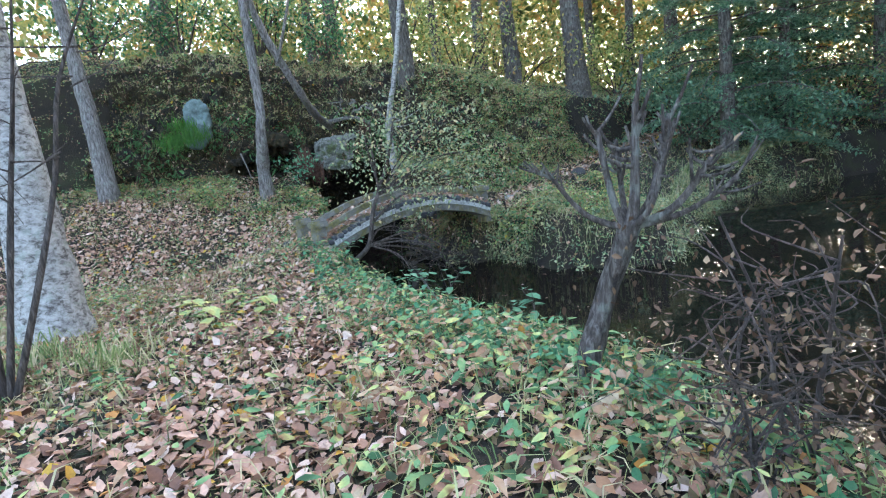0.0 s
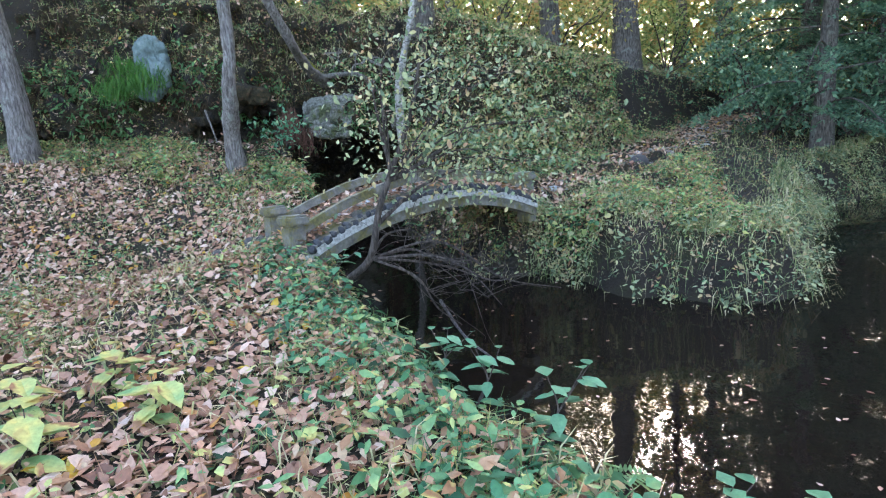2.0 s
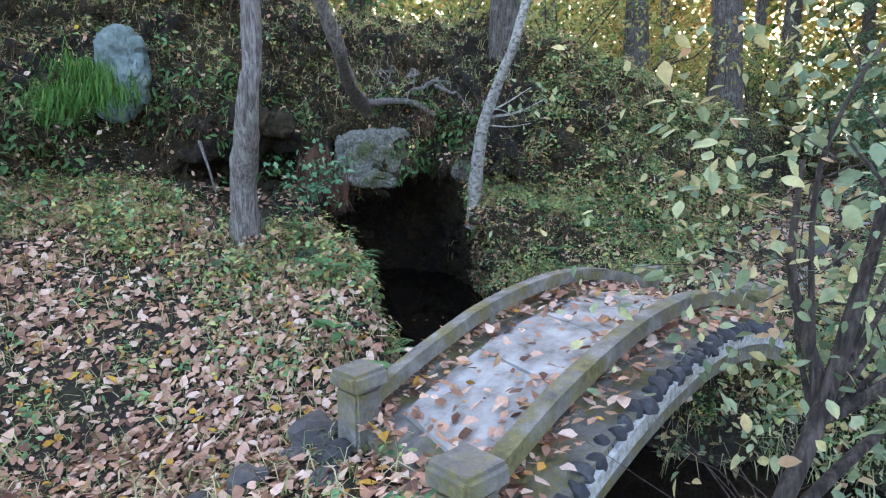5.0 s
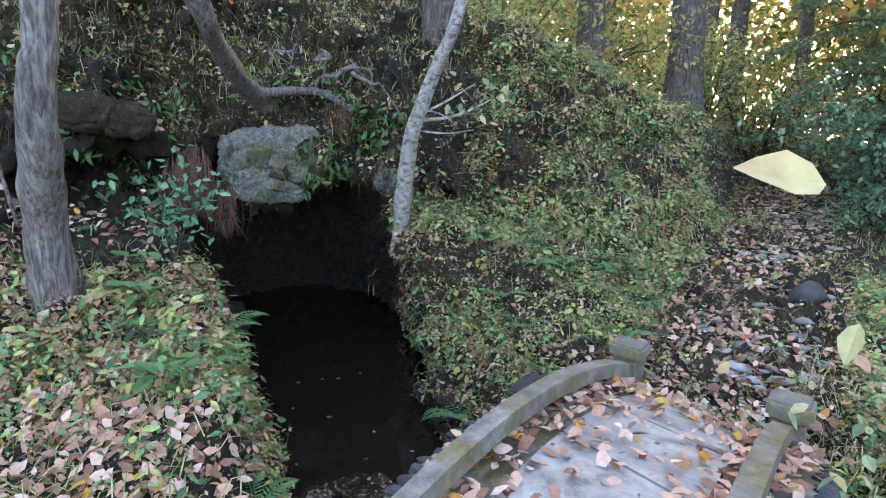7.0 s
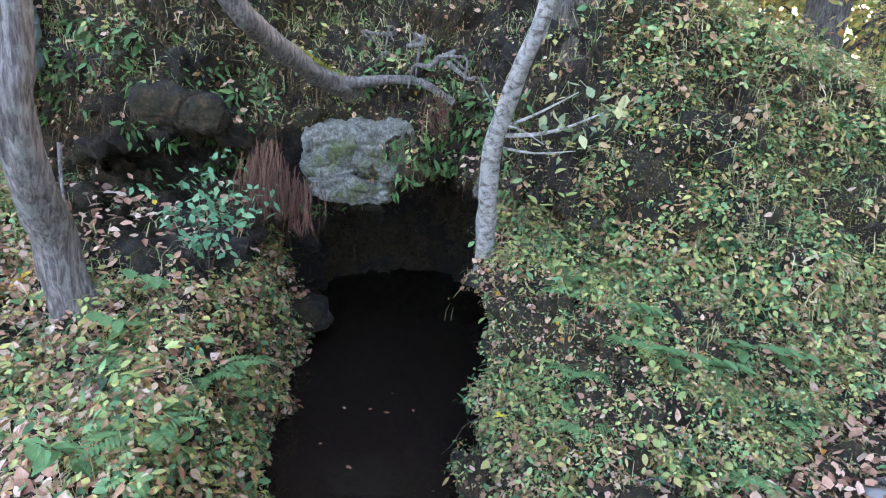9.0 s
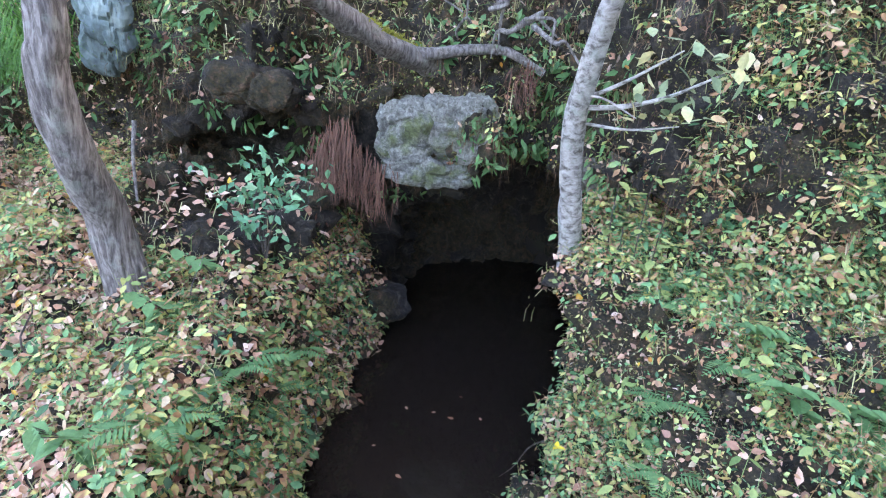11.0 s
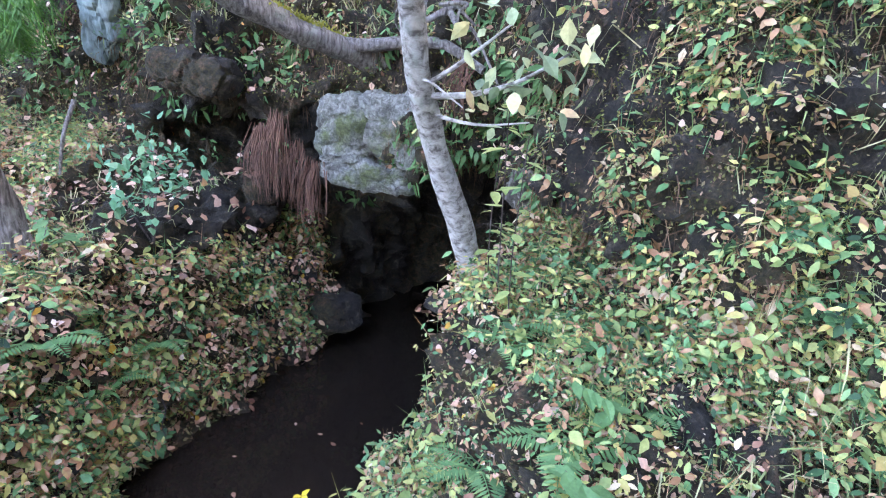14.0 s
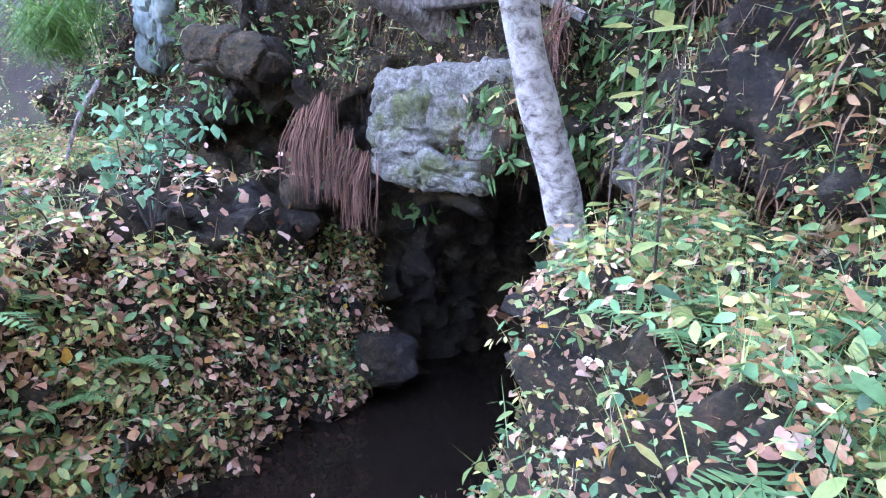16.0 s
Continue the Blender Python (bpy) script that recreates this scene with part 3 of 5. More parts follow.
def strip(x0, x1, lo, hi, n=25, t0=0.0, t1=1.0, skew=0.0):
    """A beam that follows the arch: x0..x1 wide, from lo to hi above the deck line."""
    bm = bmesh.new()
    rows = []
    for i in range(n):
        t = t0 + (t1 - t0) * i / (n - 1)
        y, z = t * SPAN, deck_z(t)
        j = 0.006 * noise.noise((y * 4, x0 * 9, 1.7))
        rows.append([bm.verts.new((x, y + skew * x, z + h + j)) for x, h in ((x0, lo), (x1, lo), (x1, hi), (x0, hi))])
    for a, b in zip(rows, rows[1:]):
        for k in range(4):
            bm.faces.new((a[k], a[(k + 1) % 4], b[(k + 1) % 4], b[k]))
    bm.faces.new(rows[0][::-1])
    bm.faces.new(rows[-1])
    bmesh.ops.recalc_face_normals(bm, faces=bm.faces)
    return bm


def box_bm(sx, sy, sz, taper=1.0, bevel=0.012, jitter=0.0):
    """A box standing on z = 0 with bevelled edges, its top scaled by taper."""
    bm = bmesh.new()
    bmesh.ops.create_cube(bm, size=1.0)
    for v in bm.verts:
        k = taper if v.co.z > 0 else 1.0
        v.co = Vector((v.co.x * sx * k, v.co.y * sy * k, (v.co.z + 0.5) * sz)) + Vector([random.uniform(-jitter, jitter) for _ in range(3)])
    if bevel:
        bmesh.ops.bevel(bm, geom=bm.edges[:], offset=bevel, segments=2, affect="EDGES")
    return bm


def stone_bm(sx, sy, sz, seed, sub=2):
    bm = bmesh.new()
    bmesh.ops.create_icosphere(bm, subdivisions=sub, radius=1.0)
    for v in bm.verts:
        k = 1 + 0.45 * noise.noise(v.co * 1.2 + Vector((seed * 3.1, seed, 0))) + 0.28 * noise.noise(v.co * 2.6 + Vector((seed, 0, seed))) - 0.30 * abs(noise.noise(v.co * 2.2 + Vector((seed, seed, 0)))) + 0.10 * noise.noise(v.co * 7 + Vector((0, seed, seed))) * (sub > 2)
        v.co = Vector((v.co.x * sx * k, v.co.y * sy * k, v.co.z * sz * k))
    return bm


def slab_rock_bm(sx, sy, sz, seed, sub=5, cracks=0.035):
    """A broad flat-faced rock with a few deep cracks and a pitted skin."""
    bm = bmesh.new()
    bmesh.ops.create_icosphere(bm, subdivisions=sub, radius=1.0)
    for v in bm.verts:
        c = v.co.copy()
        flat = 1.0 / (abs(c.x) ** 3.4 + abs(c.y) ** 3.4 + abs(c.z) ** 3.4) ** (1 / 3.4)
        q = Vector((c.x * sx, c.y * sy, c.z * sz)) * flat
        w = q + Vector([0.06 * noise.noise(q * 4 + Vector((seed, k * 7, 0))) for k in range(3)])
        far, cell = noise.voronoi(Vector((w.x, w.y * 0.4, w.z * 1.3)) * 3.2 + Vector((seed, 1, 2)))
        crack = max(0, 1 - (far[1] - far[0]) * 9) * cracks
        lump = 0.07 * noise.noise(q * 2.4 + Vector((seed, 0, 9))) + 0.035 * noise.noise(q * 7 + Vector((seed, 3, 0))) + 0.018 * noise.noise(q * 19) + 0.009 * noise.noise(q * 45)
        v.co = q + c.normalized() * (lump - crack + 0.05 * noise.noise(cell[0] * 2.3))
    return bm


def crag_bm(sx, sy, sz, seed, sub=5):
    """A blocky cracked rock: a squared-off ball split by ridged furrows."""
    bm = bmesh.new()
    bmesh.ops.create_icosphere(bm, subdivisions=sub, radius=1.0)
    for v in bm.verts:
        c = v.co.copy()
        box = 1.0 / max((abs(c.x) ** 4 + abs(c.y) ** 4 + abs(c.z) ** 4) ** 0.25, 0.3)
        q = Vector((c.x * sx, c.y * sy, c.z * sz)) * box
        w = q + Vector([0.04 * noise.noise(q * 5 + Vector((seed, k * 7, 0))) for k in range(3)])
        far, cell = noise.voronoi(w * 4.5 + Vector((seed, 1, 2)))
        crack = max(0, 1 - (far[1] - far[0]) * 7) * 0.06 * min(1, sx * 4)
        step = 0.09 * noise.noise(cell[0] * 3.7 + Vector((seed, 5, 5))) * min(1, sx * 4)
        lump = 0.10 * noise.noise(q * 2.2 + Vector((seed, 0, 9))) + 0.03 * noise.noise(q * 9) + 0.012 * noise.noise(q * 24)
        v.co = q + c.normalized() * (lump - crack + step)
    return bm


SKEW = -0.30
bridge = empty("footbridge", BRIDGE, "small arched concrete footbridge with mossy rails, strewn with leaves", "footbridge")
part("arch_slab", strip(-0.66, 0.66, -0.20, -0.012, skew=SKEW), M_CONCRETE, bridge, "grey concrete arch under the deck")
for k in range(5):
    t0, t1 = 0.06 + 0.18 * k, 0.06 + 0.18 * (k + 1) - 0.006
    part("deck_slab", strip(-0.30, 0.31, -0.012, 0.012, 6, t0, t1, SKEW), M_SLAB, bridge, "worn pale stone slab")
for x in (-0.44, 0.44):
    part("rail", strip(x - 0.042, x + 0.042, 0.085, 0.165, skew=SKEW), M_CONCRETE, bridge, "mossy curved concrete handrail")
    part("kerb", strip(x - 0.05, x + 0.05, -0.012, 0.022, skew=SKEW), M_CONCRETE, bridge)
    for t in (0.3, 0.7):
        stub = part("rail_stub", box_bm(0.065, 0.065, 0.11, 1.0, 0.008), M_CONCRETE, bridge)
        stub.location = (x, t * SPAN + SKEW * x, deck_z(t) - 0.01)
    out = 1 if x > 0 else -1
    part("mortar_edge", strip(out * 0.635 - 0.05, out * 0.635 + 0.05, -0.105, -0.04, skew=SKEW), M_MORTAR, bridge, "white mortar bedding the edge stones")
for side in (-1, 1):
    along_edge, k = 0.05, 0
    while along_edge < SPAN - 0.04:
        wide = random.uniform(0.045, 0.085)
        stone = part("edge_stone", crag_bm(random.uniform(0.036, 0.046), wide * 0.42, random.uniform(0.026, 0.042), k + 60 * side, 2), M_PEBBLE, bridge, smooth_shade=False)
        px, t = side * random.uniform(0.625, 0.655), (along_edge + wide * 0.5) / SPAN
        stone.location = (px, t * SPAN + SKEW * px, deck_z(t) - 0.022 + random.uniform(-0.012, 0.010))
        stone.rotation_euler = (math.atan(0.42 * (1 - 2 * t)) + random.uniform(-0.3, 0.3), random.uniform(-0.25, 0.25), random.uniform(-0.4, 0.4))
        along_edge += wide * 0.95 + 0.008
        k += 1
for x, y in ((-0.46, 0.0), (0.46, 0.0), (-0.46, SPAN), (0.46, SPAN)):
    post = part("post", box_bm(0.17, 0.17, 0.50, 0.9, 0.014, 0.006), M_CONCRETE, bridge, "squat grey concrete post")
    post.location = (x, y + SKEW * x, 1.18 + 0.11 * y / SPAN)
    post.rotation_euler = (random.uniform(-0.03, 0.03), random.uniform(-0.03, 0.03), 0)
    cap = box_bm(0.205, 0.205, 0.08, 1.0, 0.016, 0.006)
    for v in cap.verts:
        if v.co.z > 0.06:
            v.co.z += 0.035 * (1 - max(abs(v.co.x), abs(v.co.y)) / 0.105)
    c = part("cap", cap, M_CONCRETE, post, "mossy square post cap")
    c.location = (0, 0, 0.505)

# ---- stones and the cobbled path ----
for k, (x, y, r) in enumerate(((-1.70, 5.44, 0.19), (-1.60, 5.20, 0.14), (-1.85, 5.00, 0.13), (-2.08, 4.92, 0.09), (-1.52, 4.98, 0.10), (-1.80, 5.26, 0.10))):
    o = part("rough_stone", crag_bm(r * 0.62, r * 0.55, r * 0.42, k, 3), M_DARKROCK, None, "", False)
    o.location = (x, y, float(ground(np.array(x), np.array(y))) + r * 0.22)
    tagged(o, "rough dark stone on leaves by the footbridge", "stone", "stones by the footbridge")
for k, (x, y, r) in enumerate(((2.35, 9.75, 0.17), (-0.35, 8.05, 0.17), (-0.15, 7.85, 0.13), (-0.5, 7.75, 0.12))):
    o = part("path_stone", stone_bm(r, r * 0.8, r * 0.8, k + 20), M_DARKROCK, None, "", True)
    o.location = (x, y, float(ground(np.array(x), np.array(y))) + r * 0.4)
    tagged(o, "grey boulder half sunk beside the path", "stone", "stones by the path")
path = empty("path", Matrix.Identity(4), "", "path")
tagged(path, "cobbled woodland path strewn with fallen leaves", "path", "", "structure")
kinds = [stone_bm(1, 0.75, 0.28, 60 + k, 1) for k in range(5)]
kinds = [part("cobble", b, M_COBBLE, path, smooth_shade=True) for b in kinds]
placed = []
for k in range(2600):
    s, d = random.uniform(0.55, 9.5), random.gauss(-0.12, 0.24)
    r = random.uniform(0.045, 0.13)
    q = np.array((0.62, 7.55)) + WD * s + WN * d
    if len(placed) < 290 and abs(d + 0.1) < 0.5 and all((q[0] - a) ** 2 + (q[1] - b) ** 2 > (0.8 * (r + c)) ** 2 for a, b, c in placed):
        placed.append((q[0], q[1], r))
for k, (x, y, r) in enumerate(placed):
    o = kinds[k] if k < 5 else new("cobble", kinds[k % 5].data)
    o.parent = path
    o.location = (x, y, float(ground(np.array(x), np.array(y))) - 0.006)
    o.scale = (r, r, r)
    o.rotation_euler = (random.uniform(-0.1, 0.1), random.uniform(-0.1, 0.1), random.uniform(0, 6.3))


# ---- trees ----
def crown_leaves(centres, spread, per, size, flat=0.6, shape=leaves):
    c = np.repeat(np.asarray(centres, float), per, 0)
    P = c + rng.normal(0, 1, c.shape) * np.array((spread, spread, spread * flat))
    D = rng.normal(0, 1, c.shape) - np.array((0, 0, 0.5))
    L = rng.uniform(0.6, 1.3, len(P)) * size
    return shape(P, D, rng.normal(0, 0.5, c.shape) + np.array((0, 0, 1.0)), L, L * 0.6)


def tree(name, label, trunk, r0, r1, bark_mat, limbs=(), crown=None, leaf=None, category="tree", seg=14, n=40, flare=0.5, bumpy=0.06, group=""):
    """trunk: points; limbs: (points, r0, r1); crown: verts and quads of leaves."""
    base = np.array(trunk[0], float)
    th = empty(name, Matrix.Translation(base), label, category, group)
    v, f = tube(trunk, r0, r1, seg, n, bumpy, flare)
    mesh_object("trunk", v - base, f, bark_mat, parent=th)
    for pts, a, b in limbs:
        v, f = tube(pts, a, b, 7, 14, 0.08)
        mesh_object("limb", v - base, f, bark_mat, parent=th)
    if crown is not None:
        mesh_object("crown", crown[0] - base, crown[1], leaf, parent=th, shade=False)
    return th


def gz(x, y):
    return float(ground(np.array(float(x)), np.array(float(y))))


def limb_set(top, n, reach, rise, r, z0=0.0):
    out, ends = [], []
    for k in range(n):
        a = 2.4 * k + random.uniform(-0.4, 0.4)
        p = Vector(top) - Vector((0, 0, z0 * random.random()))
        q = p + Vector((math.cos(a) * reach * 0.5, math.sin(a) * reach * 0.5, rise * 0.6 * random.uniform(0.6, 1.2)))
        e = p + Vector((math.cos(a + 0.2) * reach, math.sin(a + 0.2) * reach, rise * random.uniform(0.7, 1.3)))
        out.append(((tuple(p), tuple(q), tuple(e)), r, r * 0.25))
        ends += [tuple(e), tuple((q + e) / 2 + Vector((random.uniform(-0.4, 0.4), random.uniform(-0.4, 0.4), 0.2))), tuple(q)]
    return out, ends


def tall_tree(name, label, x, y, r, height, lean, leaf, count, size, bark_mat=M_DARKBARK, z=None, group="", spread=0.8, n_limbs=9):
    z = gz(x, y) - 0.15 if z is None else z
    top = (x + lean[0], y + lean[1], z + height)
    trunk = ((x, y, z), (x + lean[0] * 0.25, y + lean[1] * 0.25, z + height * 0.35), (x + lean[0] * 0.6, y + lean[1] * 0.6, z + height * 0.7), top)
    limbs, ends = limb_set(top, n_limbs, height * 0.3, height * 0.18, r * 0.3, height * 0.45)
    return tree(name, label, trunk, r, r * 0.35, bark_mat, limbs, crown_leaves(ends, spread, count // len(ends), size, shape=kites), leaf, group=group)


# slim trunk on the mound above the stream
tree("slim_tree", "slim grey-barked tree leaning on the leafy mound", ((-3.38, 7.68, 1.75), (-3.35, 7.58, 2.16), (-3.30, 7.5, 2.6), (-3.17, 7.35, 3.0), (-3.09, 7.29, 3.4), (-3.06, 7.32, 3.85), (-3.1, 7.35, 6.5), (-3.3, 7.4, 10.5)), 0.135, 0.06, M_BARK,
     [(((-3.85, 8.1, 7.5), (-4.6, 7.6, 8.6), (-5.4, 7.2, 9.2)), 0.05, 0.02), (((-3.8, 8.0, 7.0), (-3.0, 7.4, 8.2), (-2.3, 6.9, 8.8)), 0.05, 0.02)],
     crown_leaves([(-5.2, 7.3, 9.2), (-4.5, 7.6, 8.8), (-2.5, 7.0, 8.8), (-3.2, 7.5, 8.3), (-4.0, 8.2, 10.4), (-3.6, 8.8, 9.7)], 0.8, 260, 0.11), L_YGREEN, flare=0.35, seg=22, n=110, bumpy=0.13)
# pale birch at the cave mouth
tree("birch", "pale lichen-flecked birch leaning over the cave mouth", ((-1.58, 9.98, 2.0), (-1.55, 9.86, 2.28), (-1.50, 9.67, 2.65), (-1.42, 9.42, 3.06), (-1.32, 9.24, 3.35), (-1.16, 9.06, 3.7), (-0.98, 8.9, 4.1), (-0.7, 8.8, 5.2), (-0.3, 8.9, 7.5)), 0.085, 0.035, M_BIRCH,
     [(((-1.34, 9.28, 3.30), (-1.1, 9.36, 3.33), (-0.9, 9.45, 3.40), (-0.68, 9.5, 3.52)), 0.018, 0.005), (((-1.33, 9.26, 3.34), (-1.1, 9.3, 3.46), (-0.85, 9.35, 3.62)), 0.014, 0.004), (((-1.37, 9.32, 3.22), (-1.1, 9.42, 3.20), (-0.85, 9.5, 3.24)), 0.011, 0.003), (((-1.3, 9.22, 3.38), (-1.15, 9.2, 3.36), (-1.0, 9.25, 3.28)), 0.009, 0.003)],
     crown_leaves([(-0.72, 9.5, 3.5), (-0.85, 9.35, 3.6), (-0.9, 9.47, 3.38), (-0.95, 9.4, 3.3), (-0.8, 8.95, 4.3), (-0.5, 8.9, 5.2), (-0.3, 9.0, 6.4), (0.1, 9.1, 7.2), (-0.7, 9.0, 7.0)], 0.12, 16, 0.085, shape=fine_leaves), L_DUSTY, n=90, seg=18, bumpy=0.12, flare=0.15)
# bent tree growing out of the bank
tree("bent_tree", "bent grey tree growing out of the bank over the cave", ((-2.95, 9.98, 3.45), (-2.93, 9.7, 3.50), (-2.86, 9.1, 3.66), (-2.79, 8.63, 3.83), (-2.72, 8.35, 3.95), (-2.8, 7.95, 4.45), (-3.0, 7.6, 5.3), (-3.3, 7.5, 7.0), (-3.2, 7.7, 9.5)), 0.086, 0.055, M_BARK,
     [(((-2.92, 9.6, 3.55), (-2.78, 9.78, 3.56), (-2.62, 9.98, 3.60), (-2.42, 10.15, 3.60), (-2.15, 10.3, 3.45)), 0.055, 0.03), (((-2.9, 9.6, 3.52), (-2.93, 9.85, 3.42), (-2.95, 10.05, 3.3)), 0.05, 0.02), (((-2.8, 7.7, 4.45), (-2.4, 7.5, 5.1), (-2.0, 7.5, 6.2)), 0.035, 0.015)],
     crown_leaves([(-3.3, 7.6, 8.0), (-3.1, 7.7, 9.3), (-2.0, 7.5, 6.3), (-2.4, 7.4, 7.3), (-3.9, 7.8, 8.6)], 0.7, 220, 0.1), L_YGREEN, flare=0.3, n=110, seg=20, bumpy=0.16)
# old tree at the edge of the bank
tall_tree("old_tree", "dark old tree trunk rooted on top of the bank", -1.25, 10.7, 0.2, 9.5, (-0.1, -0.3), L_YGREEN, 2600, 0.13, z=3.3, group="trees on the bank")
tree("left_tree", "grey tree trunk on the leafy slope", ((-6.3, 6.9, 2.1), (-6.38, 6.93, 3.6), (-6.55, 6.98, 5.0), (-6.9, 7.1, 8.5)), 0.17, 0.1, M_BARK, [], crown_leaves([(-5.8, 6.1, 8.0), (-6.4, 5.6, 8.6), (-5.2, 6.4, 8.8)], 0.9, 350, 0.12), L_YGREEN)
tree("pale_tree", "broad pale-barked tree with a flaring mossy foot", ((-2.35, 2.1, 0.85), (-2.36, 2.12, 1.6), (-2.42, 2.15, 2.6), (-2.55, 2.2, 4.2), (-2.7, 2.4, 8.0)), 0.27, 0.18, M_BIRCH,
     [], crown_leaves([(-2.4, 2.0, 8), (-1.4, 2.8, 8.5), (-3.3, 1.5, 8.4), (-2.2, 3.2, 9)], 1.0, 330, 0.12), L_YGREEN, flare=0.7)
# trees on the hill and beyond
for x, y, r, h, lean in ((2.5, 14.1, 0.24, 13, (-0.5, 0.3)), (0.85, 13.6, 0.17, 14, (-0.3, 0)), (5.9, 20.5, 0.24, 13, (0.1, 0)), (-0.8, 18.5, 0.2, 12, (0.4, 0)), (4.2, 18.0, 0.14, 11, (0.5, 0)), (-4.6, 14.5, 0.2, 12, (0.3, 0.2)),
                         (-8.5, 12.0, 0.22, 12, (0, 0)), (-11, 8.0, 0.24, 12, (0.2, 0)), (-9.5, 3.0, 0.25, 12, (0.3, 0.4)), (9.5, 24.0, 0.22, 13, (0, 0)), (13.0, 20.0, 0.24, 13, (0, 0)), (3.2, 24.0, 0.2, 12, (0, 0)), (-3.2, 22.0, 0.2, 13, (0, 0)), (-7, 18, 0.2, 12, (0, 0))):
    tall_tree("wood_tree", "tall dark-barked woodland tree with thin autumn crown", x, y, r, h, lean, random.choice((L_YGREEN, L_YELLOW, L_YGREEN)), 5200, 0.19, group="woodland trees", spread=1.0)
# trees round the pond
for x, y, h in ((12.8, 9.5, 11), (12.9, 3.5, 12), (14.5, -3, 12), (16, 12, 13), (13.5, 15.5, 12)):
    tall_tree("pond_tree", "dark tree at the edge of the pond", x, y, 0.2, h, (-0.3, 0), random.choice((L_YGREEN, L_GREEN)), 2600, 0.2, group="trees round the pond", spread=1.3, n_limbs=12)


def conifer(x, y, h, r, reach, z0, n, label):
    z = gz(x, y) - 0.1
    limbs, P, D = [], [], []
    for k in range(n):
        t = k / n
        a = 2.4 * k
        zz = z + z0 + (h - z0) * t
        l = reach * (1 - 0.75 * t) * random.uniform(0.7, 1.1)
        e = Vector((x + math.cos(a) * l, y + math.sin(a) * l, zz - 0.25 * l))
        m = Vector((x + math.cos(a) * l * 0.5, y + math.sin(a) * l * 0.5, zz + 0.02))
        limbs.append((((x, y, zz), tuple(m), tuple(e)), 0.022, 0.006))
        for q in np.linspace(0.15, 1, int(20 * l) + 4):
            c = np.array((x + math.cos(a) * l * q, y + math.sin(a) * l * q, zz - 0.25 * l * q * q))
            for sgn in (-1, 1):
                w = np.array((-math.sin(a) * sgn, math.cos(a) * sgn, 0)) + np.array((math.cos(a), math.sin(a), 0)) * 0.6
                for j in np.linspace(0.05, 0.45 * (1.2 - 0.6 * q), 7):
                    P.append(c + w * j + rng.normal(0, 0.03, 3) - np.array((0, 0, 0.25 * j)))
                    D.append(w + rng.normal(0, 0.45, 3))
    P, D = np.array(P), np.array(D)
    L = rng.uniform(0.07, 0.14, len(P))
    tree("conifer", label, ((x, y, z), (x, y, z + h * 0.5), (x, y, z + h)), r, r * 0.3, M_DARKBARK, limbs, kites(P, D, np.tile((0, 0, 1.0), (len(P), 1)), L, L * 0.4), L_CONIFER, group="conifers")


conifer(5.6, 11.7, 9.0, 0.14, 2.6, 0.5, 46, "dark conifer with drooping layered branches by the pond")
conifer(7.4, 13.8, 9.0, 0.14, 2.8, 0.6, 46, "dark conifer with drooping layered branches by the pond")
conifer(8.8, 17.5, 10.0, 0.16, 2.8, 1.0, 40, "dark conifer behind the pond")
conifer(6.3, 14.6, 12.0, 0.18, 2.9, 1.5, 56, "tall dark conifer beside the woodland path")
conifer(9.9, 14.9, 12.0, 0.17, 3.0, 0.8, 56, "tall dark conifer behind the pond")


# ---- shrubs ----
def shrub(name, label, base, ends, r, leaf, per, spread, size, bark_mat=M_TWIG, twigs=3, category="shrub", shape=leaves):
    base = np.array(base, float)
    th = empty(name, Matrix.Translation(base), label, category)
    tips = []
    for e in ends:
        e = np.array(e, float)
        m = base * 0.55 + e * 0.45 + np.array((0, 0, 0.12)) + rng.normal(0, 0.06, 3)
        m2 = m * 0.45 + e * 0.55 + rng.normal(0, 0.06, 3)
        v, f = tube((base, m, m2, e), r, r * 0.3, 7, 14, 0.1)
        mesh_object("stem", v - base, f, bark_mat, parent=th)
        tips.append(e)
        for k in range(twigs):
            q = m + (e - m) * rng.uniform(0.1, 0.9)
            t = q + rng.normal(0, 1, 3) * np.array((1, 1, 0.7)) * spread * 1.3
            v, f = tube((q, (q + t) / 2 + rng.normal(0, 0.06, 3), t), r * 0.3, r * 0.08, 5, 8, 0.1)
            mesh_object("twig", v - base, f, bark_mat, parent=th)
            tips.append(t)
            tips.append((q + t) / 2)
    if leaf is not None:
        c = crown_leaves(tips, spread, per, size, 0.8, shape)
        mesh_object("foliage", c[0] - base, c[1], leaf, parent=th, shade=False)
    return th


